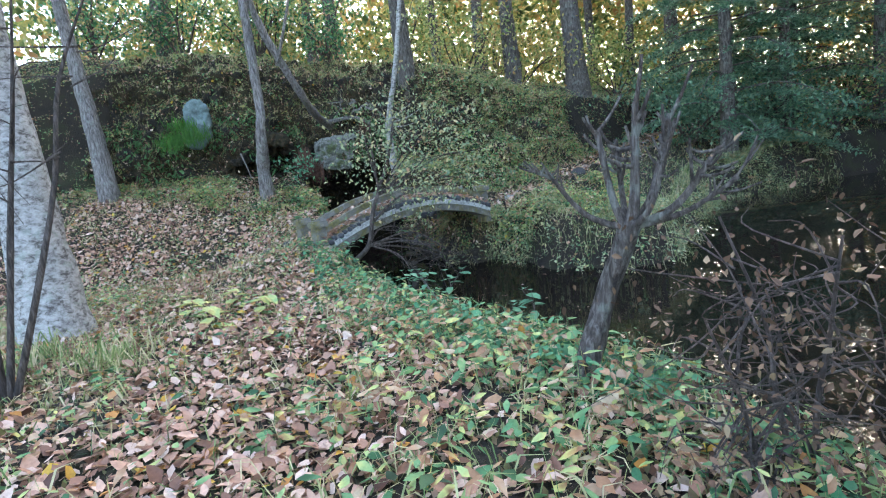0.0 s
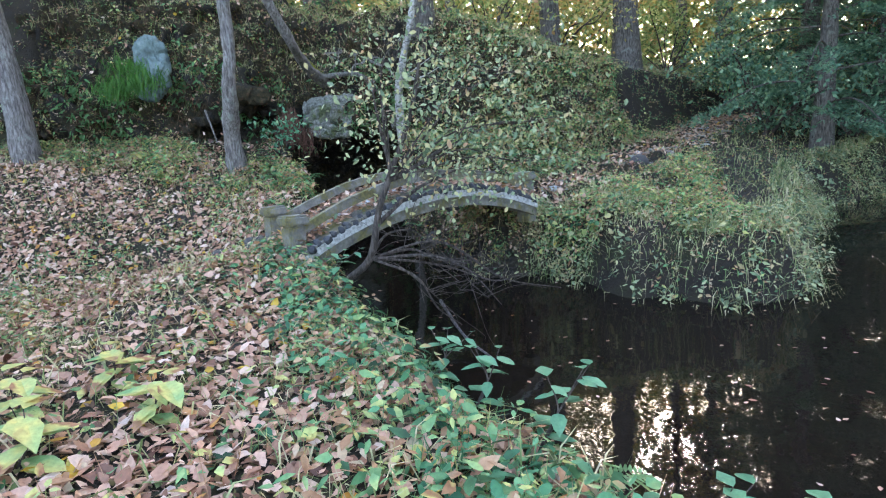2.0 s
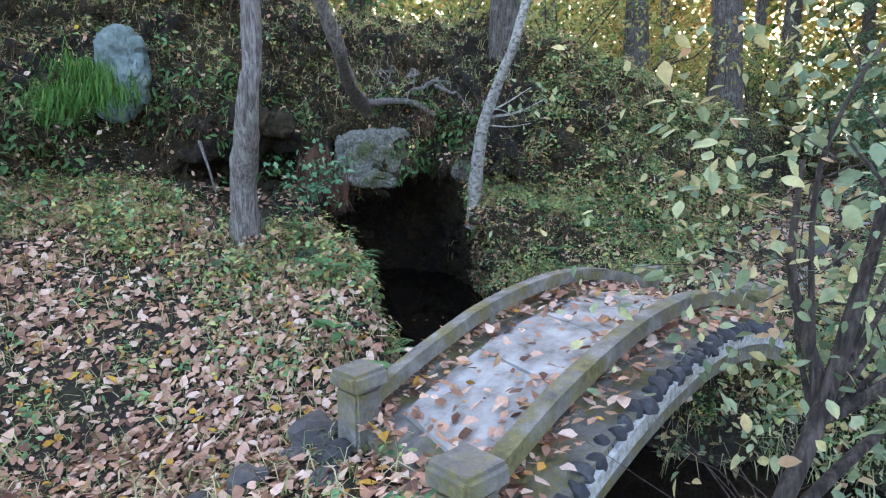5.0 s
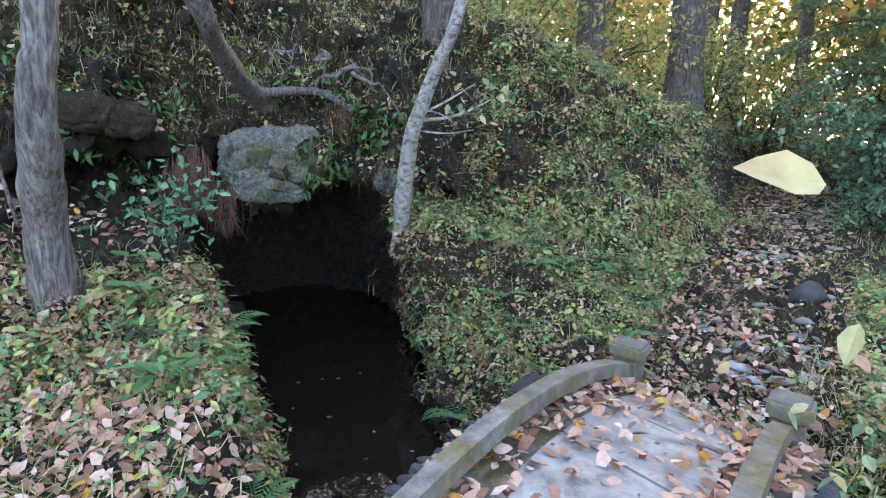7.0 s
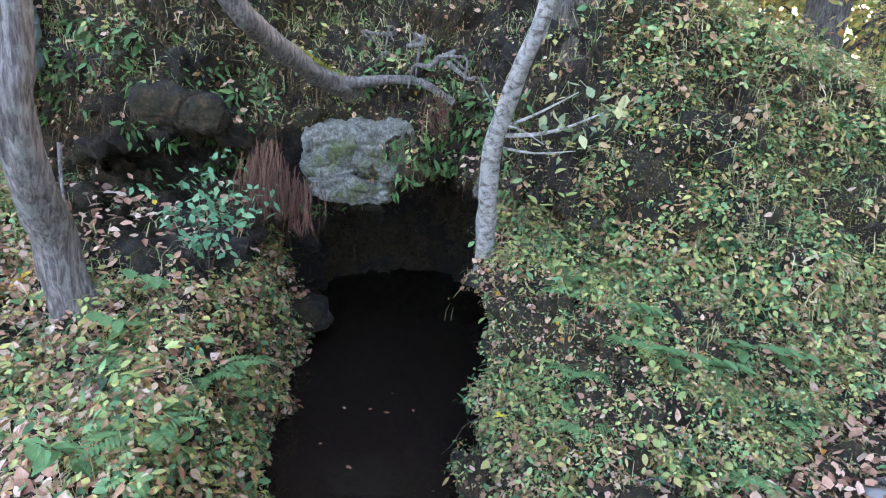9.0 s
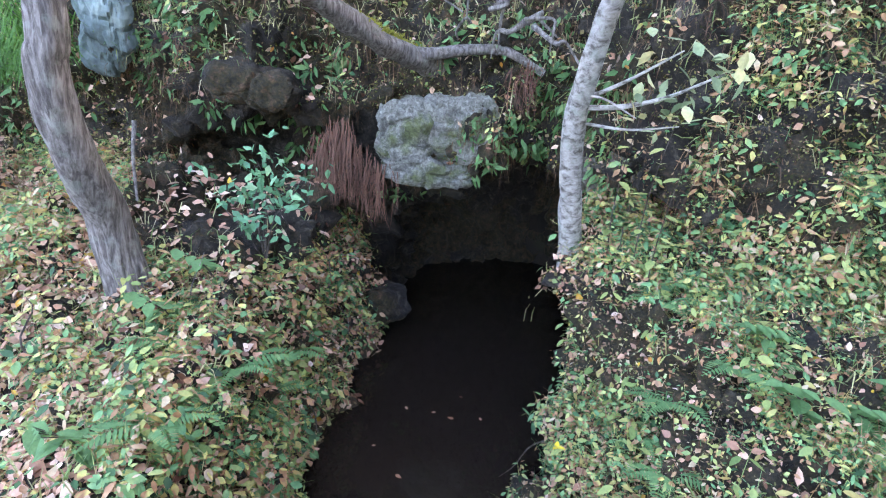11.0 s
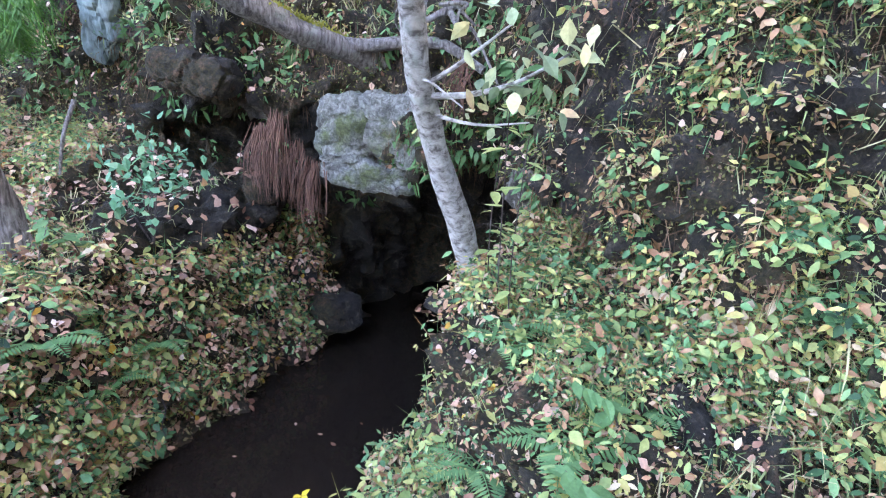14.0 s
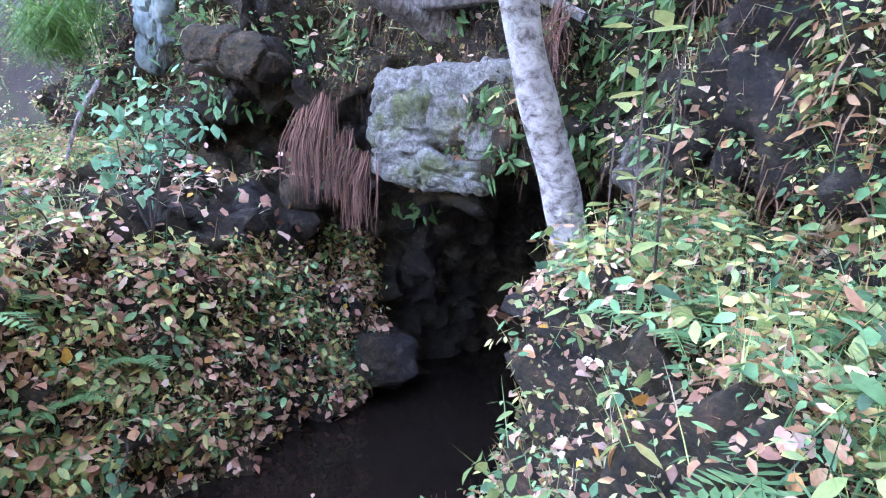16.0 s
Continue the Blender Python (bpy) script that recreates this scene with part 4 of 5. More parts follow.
tree("waterside_shrub", "crooked brown shrub stem leaning out from under the footbridge", ((-0.56, 4.66, 0.95), (-0.42, 4.58, 1.2), (-0.15, 4.48, 1.42), (-0.03, 4.45, 1.8), (0.08, 4.5, 2.1), (0.22, 4.62, 2.5), (0.3, 4.7, 2.9)), 0.038, 0.012, M_TWIG,
     [(((-0.05, 4.46, 1.7), (0.25, 4.6, 1.95), (0.6, 4.8, 2.1)), 0.02, 0.008), (((0.08, 4.5, 2.1), (0.0, 4.55, 2.4), (-0.02, 4.5, 2.7)), 0.018, 0.006)], category="shrub", flare=0.1, n=40, seg=9)
shrub("leafy_branches", "leafy grey-green branches spreading over the pond", (0.06, 4.5, 2.02),
      [(0.02, 4.4, 2.75), (0.22, 4.55, 3.05), (0.5, 4.8, 3.1), (0.8, 5.0, 3.0), (1.1, 5.2, 2.8), (1.35, 5.5, 2.45), (1.3, 5.3, 2.1), (0.9, 5.0, 2.0), (0.55, 4.75, 1.95), (0.3, 4.6, 2.3), (0.7, 4.9, 2.5), (1.0, 5.3, 2.4)], 0.009, L_DUSTY, 15, 0.19, 0.047, twigs=6, shape=fine_leaves)
shrub("bare_branches", "tangle of bare grey twigs hanging over the water", (-0.15, 4.5, 1.42),
      ((0.2, 4.85, 1.5), (0.55, 4.93, 1.3), (1.0, 4.85, 1.2), (0.8, 5.0, 0.9), (1.3, 5.0, 1.05), (0.5, 4.75, 0.8)), 0.012, None, 0, 0.22, 0.08, twigs=14)
limbs = []
fork = Vector((2.63, 0.74, 1.90))
for dx, dy, dz, k in ((-0.34, -0.02, 0.30, 0.55), (-0.10, 0.05, 0.42, 0.75), (0.06, 0.0, 0.52, 0.95), (0.20, 0.08, 0.46, 0.85), (0.36, -0.04, 0.30, 0.7), (0.16, -0.14, 0.34, 0.55), (-0.02, 0.16, 0.38, 0.6), (0.46, 0.1, 0.16, 0.5)):
    q = fork + Vector((dx * 0.6, dy * 0.6, dz * 0.34))
    e = fork + Vector((dx, dy, dz))
    limbs.append(((tuple(fork), tuple(fork + Vector((dx * 0.3, dy * 0.3, dz * 0.1))), tuple(q), tuple(e)), 0.032 * k, 0.016 * k))
    for j in range(9):
        a = q.lerp(e, random.uniform(0.2, 1.0))
        tip = a + Vector((random.gauss(dx * 0.15, 0.06), random.gauss(0, 0.06), abs(random.gauss(0.07, 0.06))))
        limbs.append(((tuple(a), tuple(a.lerp(tip, 0.5) + Vector((0, 0, -0.012))), tuple(tip)), 0.012 * k, 0.007 * k))
tree("pollard_tree", "pollarded grey tree with pruned stubs leaning over the pond", ((2.20, 0.50, 0.45), (2.26, 0.58, 0.85), (2.38, 0.72, 1.22), (2.50, 0.80, 1.55), (2.63, 0.74, 1.92)), 0.066, 0.046, M_POLLARD, limbs, flare=0.3, bumpy=0.3, n=60, seg=16)
shrub("tall_sapling", "dark many-stemmed bare shrub in the leaf litter", (-0.9, 0.55, 1.05),
      ((-0.95, 0.6, 3.4), (-0.6, 0.9, 3.5), (-1.15, 0.7, 3.2), (-0.35, 1.2, 3.6), (-1.3, 0.5, 3.0)), 0.022, None, 0, 0.2, 0.08, twigs=6)
shrub("brush", "tangled brush with withered leaves beside the path", (3.15, -0.05, 0.6),
      ((2.75, -0.15, 1.75), (2.85, 0.1, 2.0), (3.1, -0.1, 1.95), (3.0, 0.25, 1.8), (3.3, -0.3, 1.7), (2.8, -0.2, 1.4), (3.5, 0.0, 1.9), (3.2, -0.3, 1.3)), 0.013, L_ROOTLET, 4, 0.16, 0.03, twigs=24)
for x, y, sc in ((6.8, 15.2, 1.0), (8.2, 16.8, 1.1), (9.6, 15.6, 1.0), (5.4, 17.6, 0.9)):
    z = gz(x, y)
    shrub("path_bush", "dark evergreen bush with crooked stems by the path", (x, y, z - 0.05),
          [(x + random.uniform(-1, 1) * sc, y + random.uniform(-1, 1) * sc, z + random.uniform(0.7, 2.0) * sc) for _ in range(8)], 0.05, L_GREEN, 60, 0.28, 0.09, shape=kites)
for x, y, leaf in ((6.6, 12.9, L_CONIFER), (8.6, 14.2, L_GREEN), (10.9, 14.9, L_CONIFER), (12.4, 12.3, L_GREEN), (12.0, 8.0, L_CONIFER), (12.2, 4.5, L_GREEN), (4.9, 12.3, L_CONIFER), (13.2, 0.5, L_GREEN)):
    z = gz(x, y)
    shrub("pond_bush", "dark green bush crowding the far pond shore", (x, y, z - 0.05),
          [(x + random.uniform(-1.1, 1.1), y + random.uniform(-1, 1), z + random.uniform(0.4, 1.7)) for _ in range(8)], 0.03, leaf, 45, 0.3, 0.10, shape=kites)
for x, y in ((-7.4, 11.2), (-5.6, 11.8), (-4.0, 12.6), (-9.2, 10.2), (-10.5, 7.5)):
    z = gz(x, y)
    shrub("hill_bush", "dark green bush on the brow of the bank", (x, y, z - 0.05),
          [(x + random.uniform(-1.1, 1.1), y + random.uniform(-0.8, 0.8), z + random.uniform(0.6, 2.3)) for _ in range(8)], 0.03, L_IVY, 40, 0.3, 0.10, shape=kites)
# undergrowth on the hill
for x, y in ((-0.5, 13.5), (1.0, 14.0), (3.6, 16.0), (5.0, 17.5), (-2.5, 14.0), (-5.5, 12.5), (2.2, 17.5), (6.5, 19.0), (-0.2, 16.5)):
    z = gz(x, y)
    shrub("autumn_bush", "yellowing autumn bush among the woodland trees", (x, y, z - 0.05),
          [(x + random.uniform(-1.2, 1.2), y + random.uniform(-1, 1), z + random.uniform(0.5, 2.2)) for _ in range(7)], 0.02, random.choice((L_YELLOW, L_YGREEN)), 34, 0.35, 0.10, shape=kites)
shrub("maple_seedling", "small blue-green maple seedling on the mound", (-3.05, 8.35, 2.15), ((-2.85, 8.2, 2.74), (-3.2, 8.4, 2.80), (-2.75, 8.5, 2.74), (-3.3, 8.15, 2.78), (-3.0, 8.3, 2.86)), 0.006, L_TEAL, 9, 0.09, 0.07, twigs=2, category="seedling")

# distant woods
def wood(x0, x1, y0, y1, z0, z1, n):
    return np.stack([rng.uniform(x0, x1, n), rng.uniform(y0, y1, n), rng.uniform(z0, z1, n)], 1)


c = np.concatenate([wood(-32, 45, 25, 44, 2, 13, 1700), wood(-32, 45, 28, 46, 9, 27, 1900), wood(-30, -14, -10, 30, 2, 16, 350), wood(16, 25, -6, 28, 1, 22, 1600)])
stuff("far_woods", crown_leaves(c, 1.1, 46, 0.46, 0.9, kites), L_FAR, "distant autumn woodland of yellow and green leaves", "woods")


# ---- ground cover ----
def path_x(y):
    return np.interp(y, [-6, -2, 0, 2, 4, 5.2], [1.6, 1.2, 0.75, 0.0, -0.75, -1.15])


def depth_at(x, y):
    s, d = along(x, y)
    return d - face_offset(s)


def near_side(x, y):
    return left_side(x, y) > 0.5


def litter_keep(x, y, sd):
    left = near_side(x, y)
    tread = np.exp(-((x - path_x(y)) / 0.55) ** 2) * (y < 6)
    s, d = walkway(x, y)
    right = np.exp(-((d - 0.4) / 0.55) ** 2) + 0.45 * np.exp(-(d / 0.8) ** 2)
    k = np.where(left, 0.40 + 0.45 * tread + 0.35 * patchy(x, y, 0.7, 3.0), right)
    return np.clip(k, 0, 1) * (depth_at(x, y) < -0.15) * smooth(0.1, 0.5, sd)


def litter(P, N, size, fine=False):
    n = len(P)
    D = rng.normal(0, 1, (n, 3))
    U = N + rng.normal(0, 0.33, (n, 3))
    D = D - U * (D * U).sum(1, keepdims=True) / (U * U).sum(1, keepdims=True)
    L = rng.uniform(0.45, 1.5, n) * size
    return (fine_leaves if fine else leaves)(P + N * rng.uniform(0.006, 0.035, (n, 1)), D, U, L, L * rng.uniform(0.5, 0.85, n), 0.16, 0.25)


def close_by(c):
    """The bank at the end of the walk."""
    return (c[:, 0] > -1.25) & (c[:, 0] < 0.9) & (c[:, 1] < 9.95)


def in_cave(c):
    """The hollows in the rock, where little grows."""
    x, y, z = c[:, 0], c[:, 1], c[:, 2]
    a = (y > 9.85) & (x < -1.7) & (x > -5.0) & (z < 2.7)
    b = (np.hypot(x + 3.8, y - 8.9) < 1.05) & (z > 2.1) & (z < 3.1)
    return a | b


P1, N1 = on_ground(95000, -6.5, 3.4, -2.5, 7.8, litter_keep)
P2, N2 = on_ground(44000, -9, 9, 5, 16, litter_keep)
P3, N3 = on_cliff(25000, lambda c, n: np.where(n[:, 2] > 0.35, 1.0, 0.25) * (c[:, 2] > 0.95) * ~in_cave(c) * np.where(c[:, 2] > 2.5, 0.10, 1.0) * np.where(c[:, 0] > -1.4, 0.26, 1.0))
nearby = close_by(P3)
t = rng.beta(0.7, 0.7, 1900)
bx = np.where(rng.random(1900) < 0.88, rng.choice([-1, 1], 1900) * rng.normal(0.43, 0.11, 1900), rng.uniform(-0.3, 0.3, 1900))
PB = np.array([BRIDGE @ Vector((a, b * SPAN + SKEW * a, deck_z(b) + 0.022)) for a, b in zip(np.clip(bx, -0.58, 0.58), t)])
stuff("leaf_litter", join(litter(P1, N1, 0.060), litter(P2, N2, 0.07), litter(P3[nearby], N3[nearby], 0.04, True), litter(P3[~nearby], N3[~nearby], 0.05), litter(PB, np.tile((0, 0, 1.0), (1900, 1)), 0.062)), L_LITTER, "fallen pinkish-brown autumn leaves covering the ground", "leaf litter")

M1, MN1 = on_ground(75000, -6.5, 3.4, -2.0, 8.2, lambda x, y, sd: np.where(near_side(x, y), 1.0, 0.6) * smooth(0.0, 0.3, sd) * (depth_at(x, y) < 0.1))
M0, MN0 = on_ground(9000, -12, -6.8, 3, 9, lambda x, y, sd: np.ones_like(x))
M2, MN2 = on_ground(16000, -1, 6, 5, 13, lambda x, y, sd: 1.0 * (~near_side(x, y)) * (depth_at(x, y) < 0.1))
M3, MN3 = on_cliff(85000, lambda c, n: (c[:, 2] > 0.9) * ~in_cave(c) * np.where((c[:, 2] > 2.6) & (c[:, 0] < -0.9), 0.22, 1.0) * (0.35 + patchy(c[:, 0] * 1.5, c[:, 1] + c[:, 2], 1.2, 31.0)))
MP, MN = np.concatenate([M1, M2, M3, M0]), np.concatenate([MN1, MN2, MN3, MN0])
ml = rng.uniform(0.014, 0.052, len(MP)) * np.where((MP[:, 0] > -1.3) & (MP[:, 1] > 8.2) & (MP[:, 2] > 1.5), 0.6, 1.0)
stuff("leaf_mould", kites(MP + MN * 0.008, MN * 0.35 + rng.normal(0, 0.8, MP.shape), MN + rng.normal(0, 0.4, MP.shape), ml, ml * rng.uniform(0.3, 0.8, len(ml))), L_MOULD, "crumbled dead leaves, moss and straw on the earth", "leaf litter")


def herb_keep(x, y, sd):
    left = near_side(x, y)
    edge = np.exp(-((sd - 0.75) / 0.45) ** 2) * (y < 4.6)
    tread = np.exp(-((x - path_x(y)) / 0.6) ** 2) * (y < 6)
    mound = smooth(6.3, 7.2, y) * smooth(-4.3, -3.2, x)
    k = np.where(left, np.maximum(0.85 * edge, 0.62 * patchy(x, y, 0.8, 8.0)) * (1 - 0.75 * tread) + mound, 0.25 * patchy(x, y, 0.8, 5.0))
    s, d = walkway(x, y)
    k = np.where(~left & (d > -0.6) & (d < 0.75), 0.03, k)
    k = np.where(~left & (d >= 0.75), 1.0, k)
    return np.clip(k, 0, 1) * ((depth_at(x, y) < -0.05) | (x > 3.2) | (y > 13))


H1, HN1 = on_ground(15000, -5.5, 3.6, -2.5, 7.4, herb_keep)
H2, HN2 = on_ground(12000, 0.5, 9, 5.8, 19, herb_keep)
H3, HN3 = on_ground(2500, -11, -6.8, 4, 9, lambda x, y, sd: np.ones_like(x))
H4, HN4 = on_ground(15000, -1.2, 4.2, -2.5, 4.8, lambda x, y, sd: np.exp(-((sd - 0.42) / 0.36) ** 2) * near_side(x, y) * (0.35 + 0.65 * patchy(x, y, 1.2, 14.0)))
stuff("shore_herbs", plants(H4, HN4, 6, 0.056, 0.085, 0.06, fine_leaves), L_IVY, "dense bright green herbs along the near shore", "herbs")
low = H1[:, 0] > path_x(H1[:, 1]) + 0.2
stuff("bank_herbs", join(plants(H1[low], HN1[low], 6, 0.062, 0.10, 0.08), plants(H1[~low], HN1[~low], 6, 0.052, 0.07, 0.06)), L_GREEN, "low leafy green herbs on the near bank", "herbs")


def trodden(x, y):
    """Where feet have kept the plants down."""
    return np.minimum(np.hypot(x - 0.2, y - 8.2), np.hypot(x - 0.7, y - 7.9)) < 0.26


def cliff_zone(c, n):
    s, d = walkway(c[:, 0], c[:, 1])
    return s, d, c[:, 2]


def green_weight(c, n):
    s, d, z = cliff_zone(c, n)
    inside = in_cave(c)
    w = np.where(n[:, 2] > 0.1, 1.0, 0.5) * (z > water_level(c[:, 1]) + 0.12) * ~inside
    w = w * np.where((z > 2.6) & (c[:, 0] < -0.9), 0.10, 1.0) * np.where((z > 2.6) & (c[:, 0] >= -0.9), 0.6, 1.0)
    w = w * np.where((d < 0.75) & (d > -0.7) & (s > 0.2) & (z < 2.1), 0.05, 1.0)
    w = w * ~trodden(c[:, 0], c[:, 1])
    return w * (0.12 + patchy(c[:, 0], c[:, 1] + c[:, 2], 1.3, 2.0))


C1, CN1 = on_cliff(11500, green_weight)
C6, CN6 = on_cliff(17000, green_weight)
q = close_by(C1)
stuff("bank_plants", join(plants(C1[q], CN1[q], 6, 0.036, 0.10, 0.07, fine_leaves), plants(C1[~q], CN1[~q], 6, 0.053, 0.10, 0.08, fine_leaves), plants(C6, CN6, 6, 0.028, 0.06, 0.05, leaves), plants(H2, HN2, 6, 0.045, 0.10, 0.08, kites), plants(H3, HN3, 6, 0.05, 0.10, 0.08, kites)), L_GREEN, "leafy herbs and seedlings covering the spring banks", "herbs")
C2, CN2 = on_cliff(2200, green_weight)
stuff("pale_herbs", plants(C2, CN2, 6, 0.055, 0.12, 0.08, fine_leaves), L_YGREEN, "yellowing herbs among the green on the banks", "herbs")
C3, CN3 = on_cliff(2600, lambda c, n: green_weight(c, n) * (c[:, 2] > 2.2) * (0.6 + (c[:, 0] > -1.2)))
stuff("cliff_plants", plants(C3, CN3, 6, 0.055, 0.10, 0.09), L_GREEN, "grey-green plants rooted in the bank above the caves", "herbs")

# ferns fringing the rock
def rim_weight(c, n):
    return ((n[:, 2] < 0.2) & (c[:, 2] > 2.3) & (c[:, 2] < 3.9)) * (c[:, 0] < -1.5) * patchy(c[:, 0], c[:, 2], 1.2, 6.0) * ~((c[:, 1] > 10.1) & in_cave(c))


R1, RN1 = on_cliff(2600, rim_weight)
L = rng.uniform(0.06, 0.14, len(R1))
stuff("rock_ferns", leaves(R1, RN1 * 0.7 + np.array((0, 0, -0.5)) + rng.normal(0, 0.6, R1.shape), RN1 + np.array((0, 0, 0.4)) + rng.normal(0, 0.4, R1.shape), L, L * 0.36), L_FERN, "small ferns and moss fringing the cave rock", "ferns")
R2, RN2 = on_cliff(9000, lambda c, n: (n[:, 2] < 0.3) * (c[:, 2] > 2.3) * (c[:, 2] < 5.0) * (0.05 + patchy(c[:, 0] * 1.3, c[:, 2] + c[:, 1], 1.3, 16.0)) * ~in_cave(c) * (c[:, 0] < 2.0))
stuff("rootlets", blades(R2, RN2 * 0.6 + np.array((0, 0, -0.2)) + rng.normal(0, 0.35, R2.shape), rng.uniform(0.05, 0.26, len(R2)), rng.uniform(0.003, 0.007, len(R2)), 2.0), L_ROOTLET, "brown rootlets and dead grass hanging from the bank", "roots")
MO, MN = on_cliff(48000, lambda c, n: (c[:, 2] > 1.2) * np.where(c[:, 2] > 2.5, 1.6, 0.6) * (0.08 + patchy(c[:, 0], c[:, 1] + c[:, 2], 1.4, 19.0)) * ~in_cave(c))
ml = rng.uniform(0.012, 0.03, len(MO))
stuff("moss", kites(MO, MN * 0.8 + rng.normal(0, 0.6, MO.shape), MN + rng.normal(0, 0.6, MO.shape), ml, ml * 0.6), L_MOSS, "short olive moss on the bank", "moss")


# grass
def grass_keep(x, y, sd):
    left = near_side(x, y)
    s, d = walkway(x, y)
    k = np.where(left, 0.28 + 0.25 * np.exp(-((sd - 0.6) / 0.5) ** 2) + 0.25 * patchy(x, y, 0.6, 11.0) * smooth(0.3, 1.2, np.abs(x - path_x(y))), np.where(d < -0.35, 0.9, 0.06))
    k = np.where(~left & (depth_at(x, y) > 0.1), 0.75, k)
    return k


G1, GN1 = on_ground(28000, -7, 4, -2.5, 8, grass_keep)
G2, GN2 = on_ground(20000, -8, 11, 5.5, 20, grass_keep)
G2 = G2[~((G2[:, 0] > BOX[0][0]) & (G2[:, 0] < BOX[0][1]) & (G2[:, 1] < BOX[1][1]) & (depth_at(G2[:, 0], G2[:, 1]) > -0.4))]
C4, CN4 = on_cliff(9000, lambda c, n: (0.15 + (c[:, 2] > 3.6)) * (n[:, 2] > 0.4) * (c[:, 2] > 3.0))
GP = np.concatenate([G1, G2, C4])
GP = np.repeat(GP, 2, 0) + rng.normal(0, 0.02, (len(GP) * 2, 3)) * np.array((1, 1, 0))
GD = np.array((0, 0, 1.0)) + rng.normal(0, 0.55, GP.shape)
stuff("grass", blades(GP, GD, rng.uniform(0.06, 0.24, len(GP)), rng.uniform(0.004, 0.009, len(GP)), 0.9), L_GRASS, "sparse green and straw-coloured woodland grass", "grass")
# grass hanging down the slope beside the path
C5, CN5 = on_cliff(3000, lambda c, n: ((c[:, 0] > 0.1) & (c[:, 2] > 2.0) & (n[:, 2] < 0.75)) * (0.2 + patchy(c[:, 0] + c[:, 1], c[:, 2], 1.0, 7.0)) + 0.10 * ((c[:, 2] > 3.2) & (n[:, 2] < 0.6)))
stuff("hanging_grass", blades(C5, CN5 * 0.7 + np.array((0, 0, 0.1)) + rng.normal(0, 0.25, C5.shape), rng.uniform(0.12, 0.36, len(C5)), rng.uniform(0.004, 0.009, len(C5)), 2.2), L_GRASS, "straw and green grass hanging down the bank", "grass")


# plants draped over the far bank
def drape_keep(x, y, sd):
    return (~near_side(x, y)) * (sd < 0.65) * (y < 14) * (0.15 + patchy(x, y, 1.6, 21.0))


D1, DN1 = on_ground(70000, 0.0, 8, 5.4, 13.5, drape_keep, -0.08)
cut = len(D1) * 3 // 4
stuff("draped_grass", blades(D1[:cut], DN1[:cut] + rng.normal(0, 0.5, (cut, 3)), rng.uniform(0.12, 0.45, cut), rng.uniform(0.004, 0.01, cut), 1.9), L_GRASS, "straw-coloured grass draped over the far bank", "grass")
stuff("draped_plants", plants(D1[cut:], DN1[cut:], 6, 0.06, 0.12, 0.12, leaves), L_DUSTY, "grey-green plants draped over the far bank", "herbs")


# ---- single plants ----
def fern(x, y, z, n, length, turn=0.0):
    th = empty("fern", Matrix.Translation((x, y, z)), "bright green fern with feathered fronds on the bank", "fern", "ferns")
    for k in range(n):
        a = turn + 6.283 * k / n + random.uniform(-0.3, 0.3)
        l = length * random.uniform(0.75, 1.1)
        q = np.linspace(0.08, 1, 15)
        out = np.array((math.cos(a), math.sin(a), 0))
        side = np.array((-math.sin(a), math.cos(a), 0))
        spine = out[None] * (q * l * 0.85)[:, None] + np.array((0, 0, 1.0))[None] * (l * (0.75 * q - 0.65 * q * q))[:, None]
        w = l * 0.24 * np.sin(np.pi * np.clip(q * 0.85 + 0.15, 0, 1)) + 0.006
        sets = [leaves(spine, np.tile(side * s, (15, 1)) + out * 0.45 - np.array((0, 0, 0.15)), np.tile((0, 0, 1.0), (15, 1)), w, np.full(15, l * 0.055), 0.05, 0.05) for s in (-1, 1)]
        sets.append(tube([np.zeros(3), spine[5], spine[-1]], 0.004, 0.0015, 4, 8, 0.0))
        v, f = join(*sets)
        mesh_object("frond", v, f, L_FERN, parent=th, shade=False)


for x, y, n, l in ((-0.67, 9.75, 5, 0.34), (-0.88, 8.36, 5, 0.36), (2.35, 1.5, 6, 0.42), (2.6, 1.15, 5, 0.36), (-2.55, 8.0, 5, 0.3), (-2.75, 7.5, 5, 0.32), (0.3, 9.6, 5, 0.32), (-0.2, 9.75, 4, 0.28), (0.9, 3.3, 5, 0.3), (0.55, 8.95, 5, 0.3), (2.1, 1.75, 6, 0.4), (1.45, 2.45, 5, 0.36), (-2.4, 7.7, 6, 0.4), (-2.2, 7.2, 6, 0.36), (-1.75, 6.7, 5, 0.34), (-0.55, 9.15, 5, 0.34), (-0.25, 9.3, 5, 0.36), (-0.4, 8.75, 5, 0.3), (0.25, 9.3, 6, 0.34), (-2.75, 8.3, 5, 0.32), (-0.75, 9.45, 5, 0.3), (0.75, 9.6, 5, 0.34)):
    fern(x, y, float(bench(np.array(x), np.array(y))) + 0.02, n, l, x * 3)


def big_herb(name, label, stems, size, leaf, per, category="herb"):
    base = np.array(stems[0][0], float)
    th = empty(name, Matrix.Translation(base), label, category)
    for pts in stems:
        v, f = tube(pts, 0.0045, 0.002, 5, 14, 0.0)
        mesh_object("stem", v - base, f, M_TWIG, parent=th)
        p = spline(pts, per + 2)[2:]
        a = np.arange(per) * 2.4
        D = np.stack([np.cos(a), np.sin(a), np.full(per, -0.15)], 1)
        for k in range(per):
            s = size * random.uniform(0.7, 1.2)
            v, f = fine_leaves(p[k:k + 1], D[k:k + 1], np.array([[0, 0, 1.0]]), [s], [s * 0.55], 0.12, 0.2)
            mesh_object("leaf", v - base, f, leaf, parent=th, shade=False)


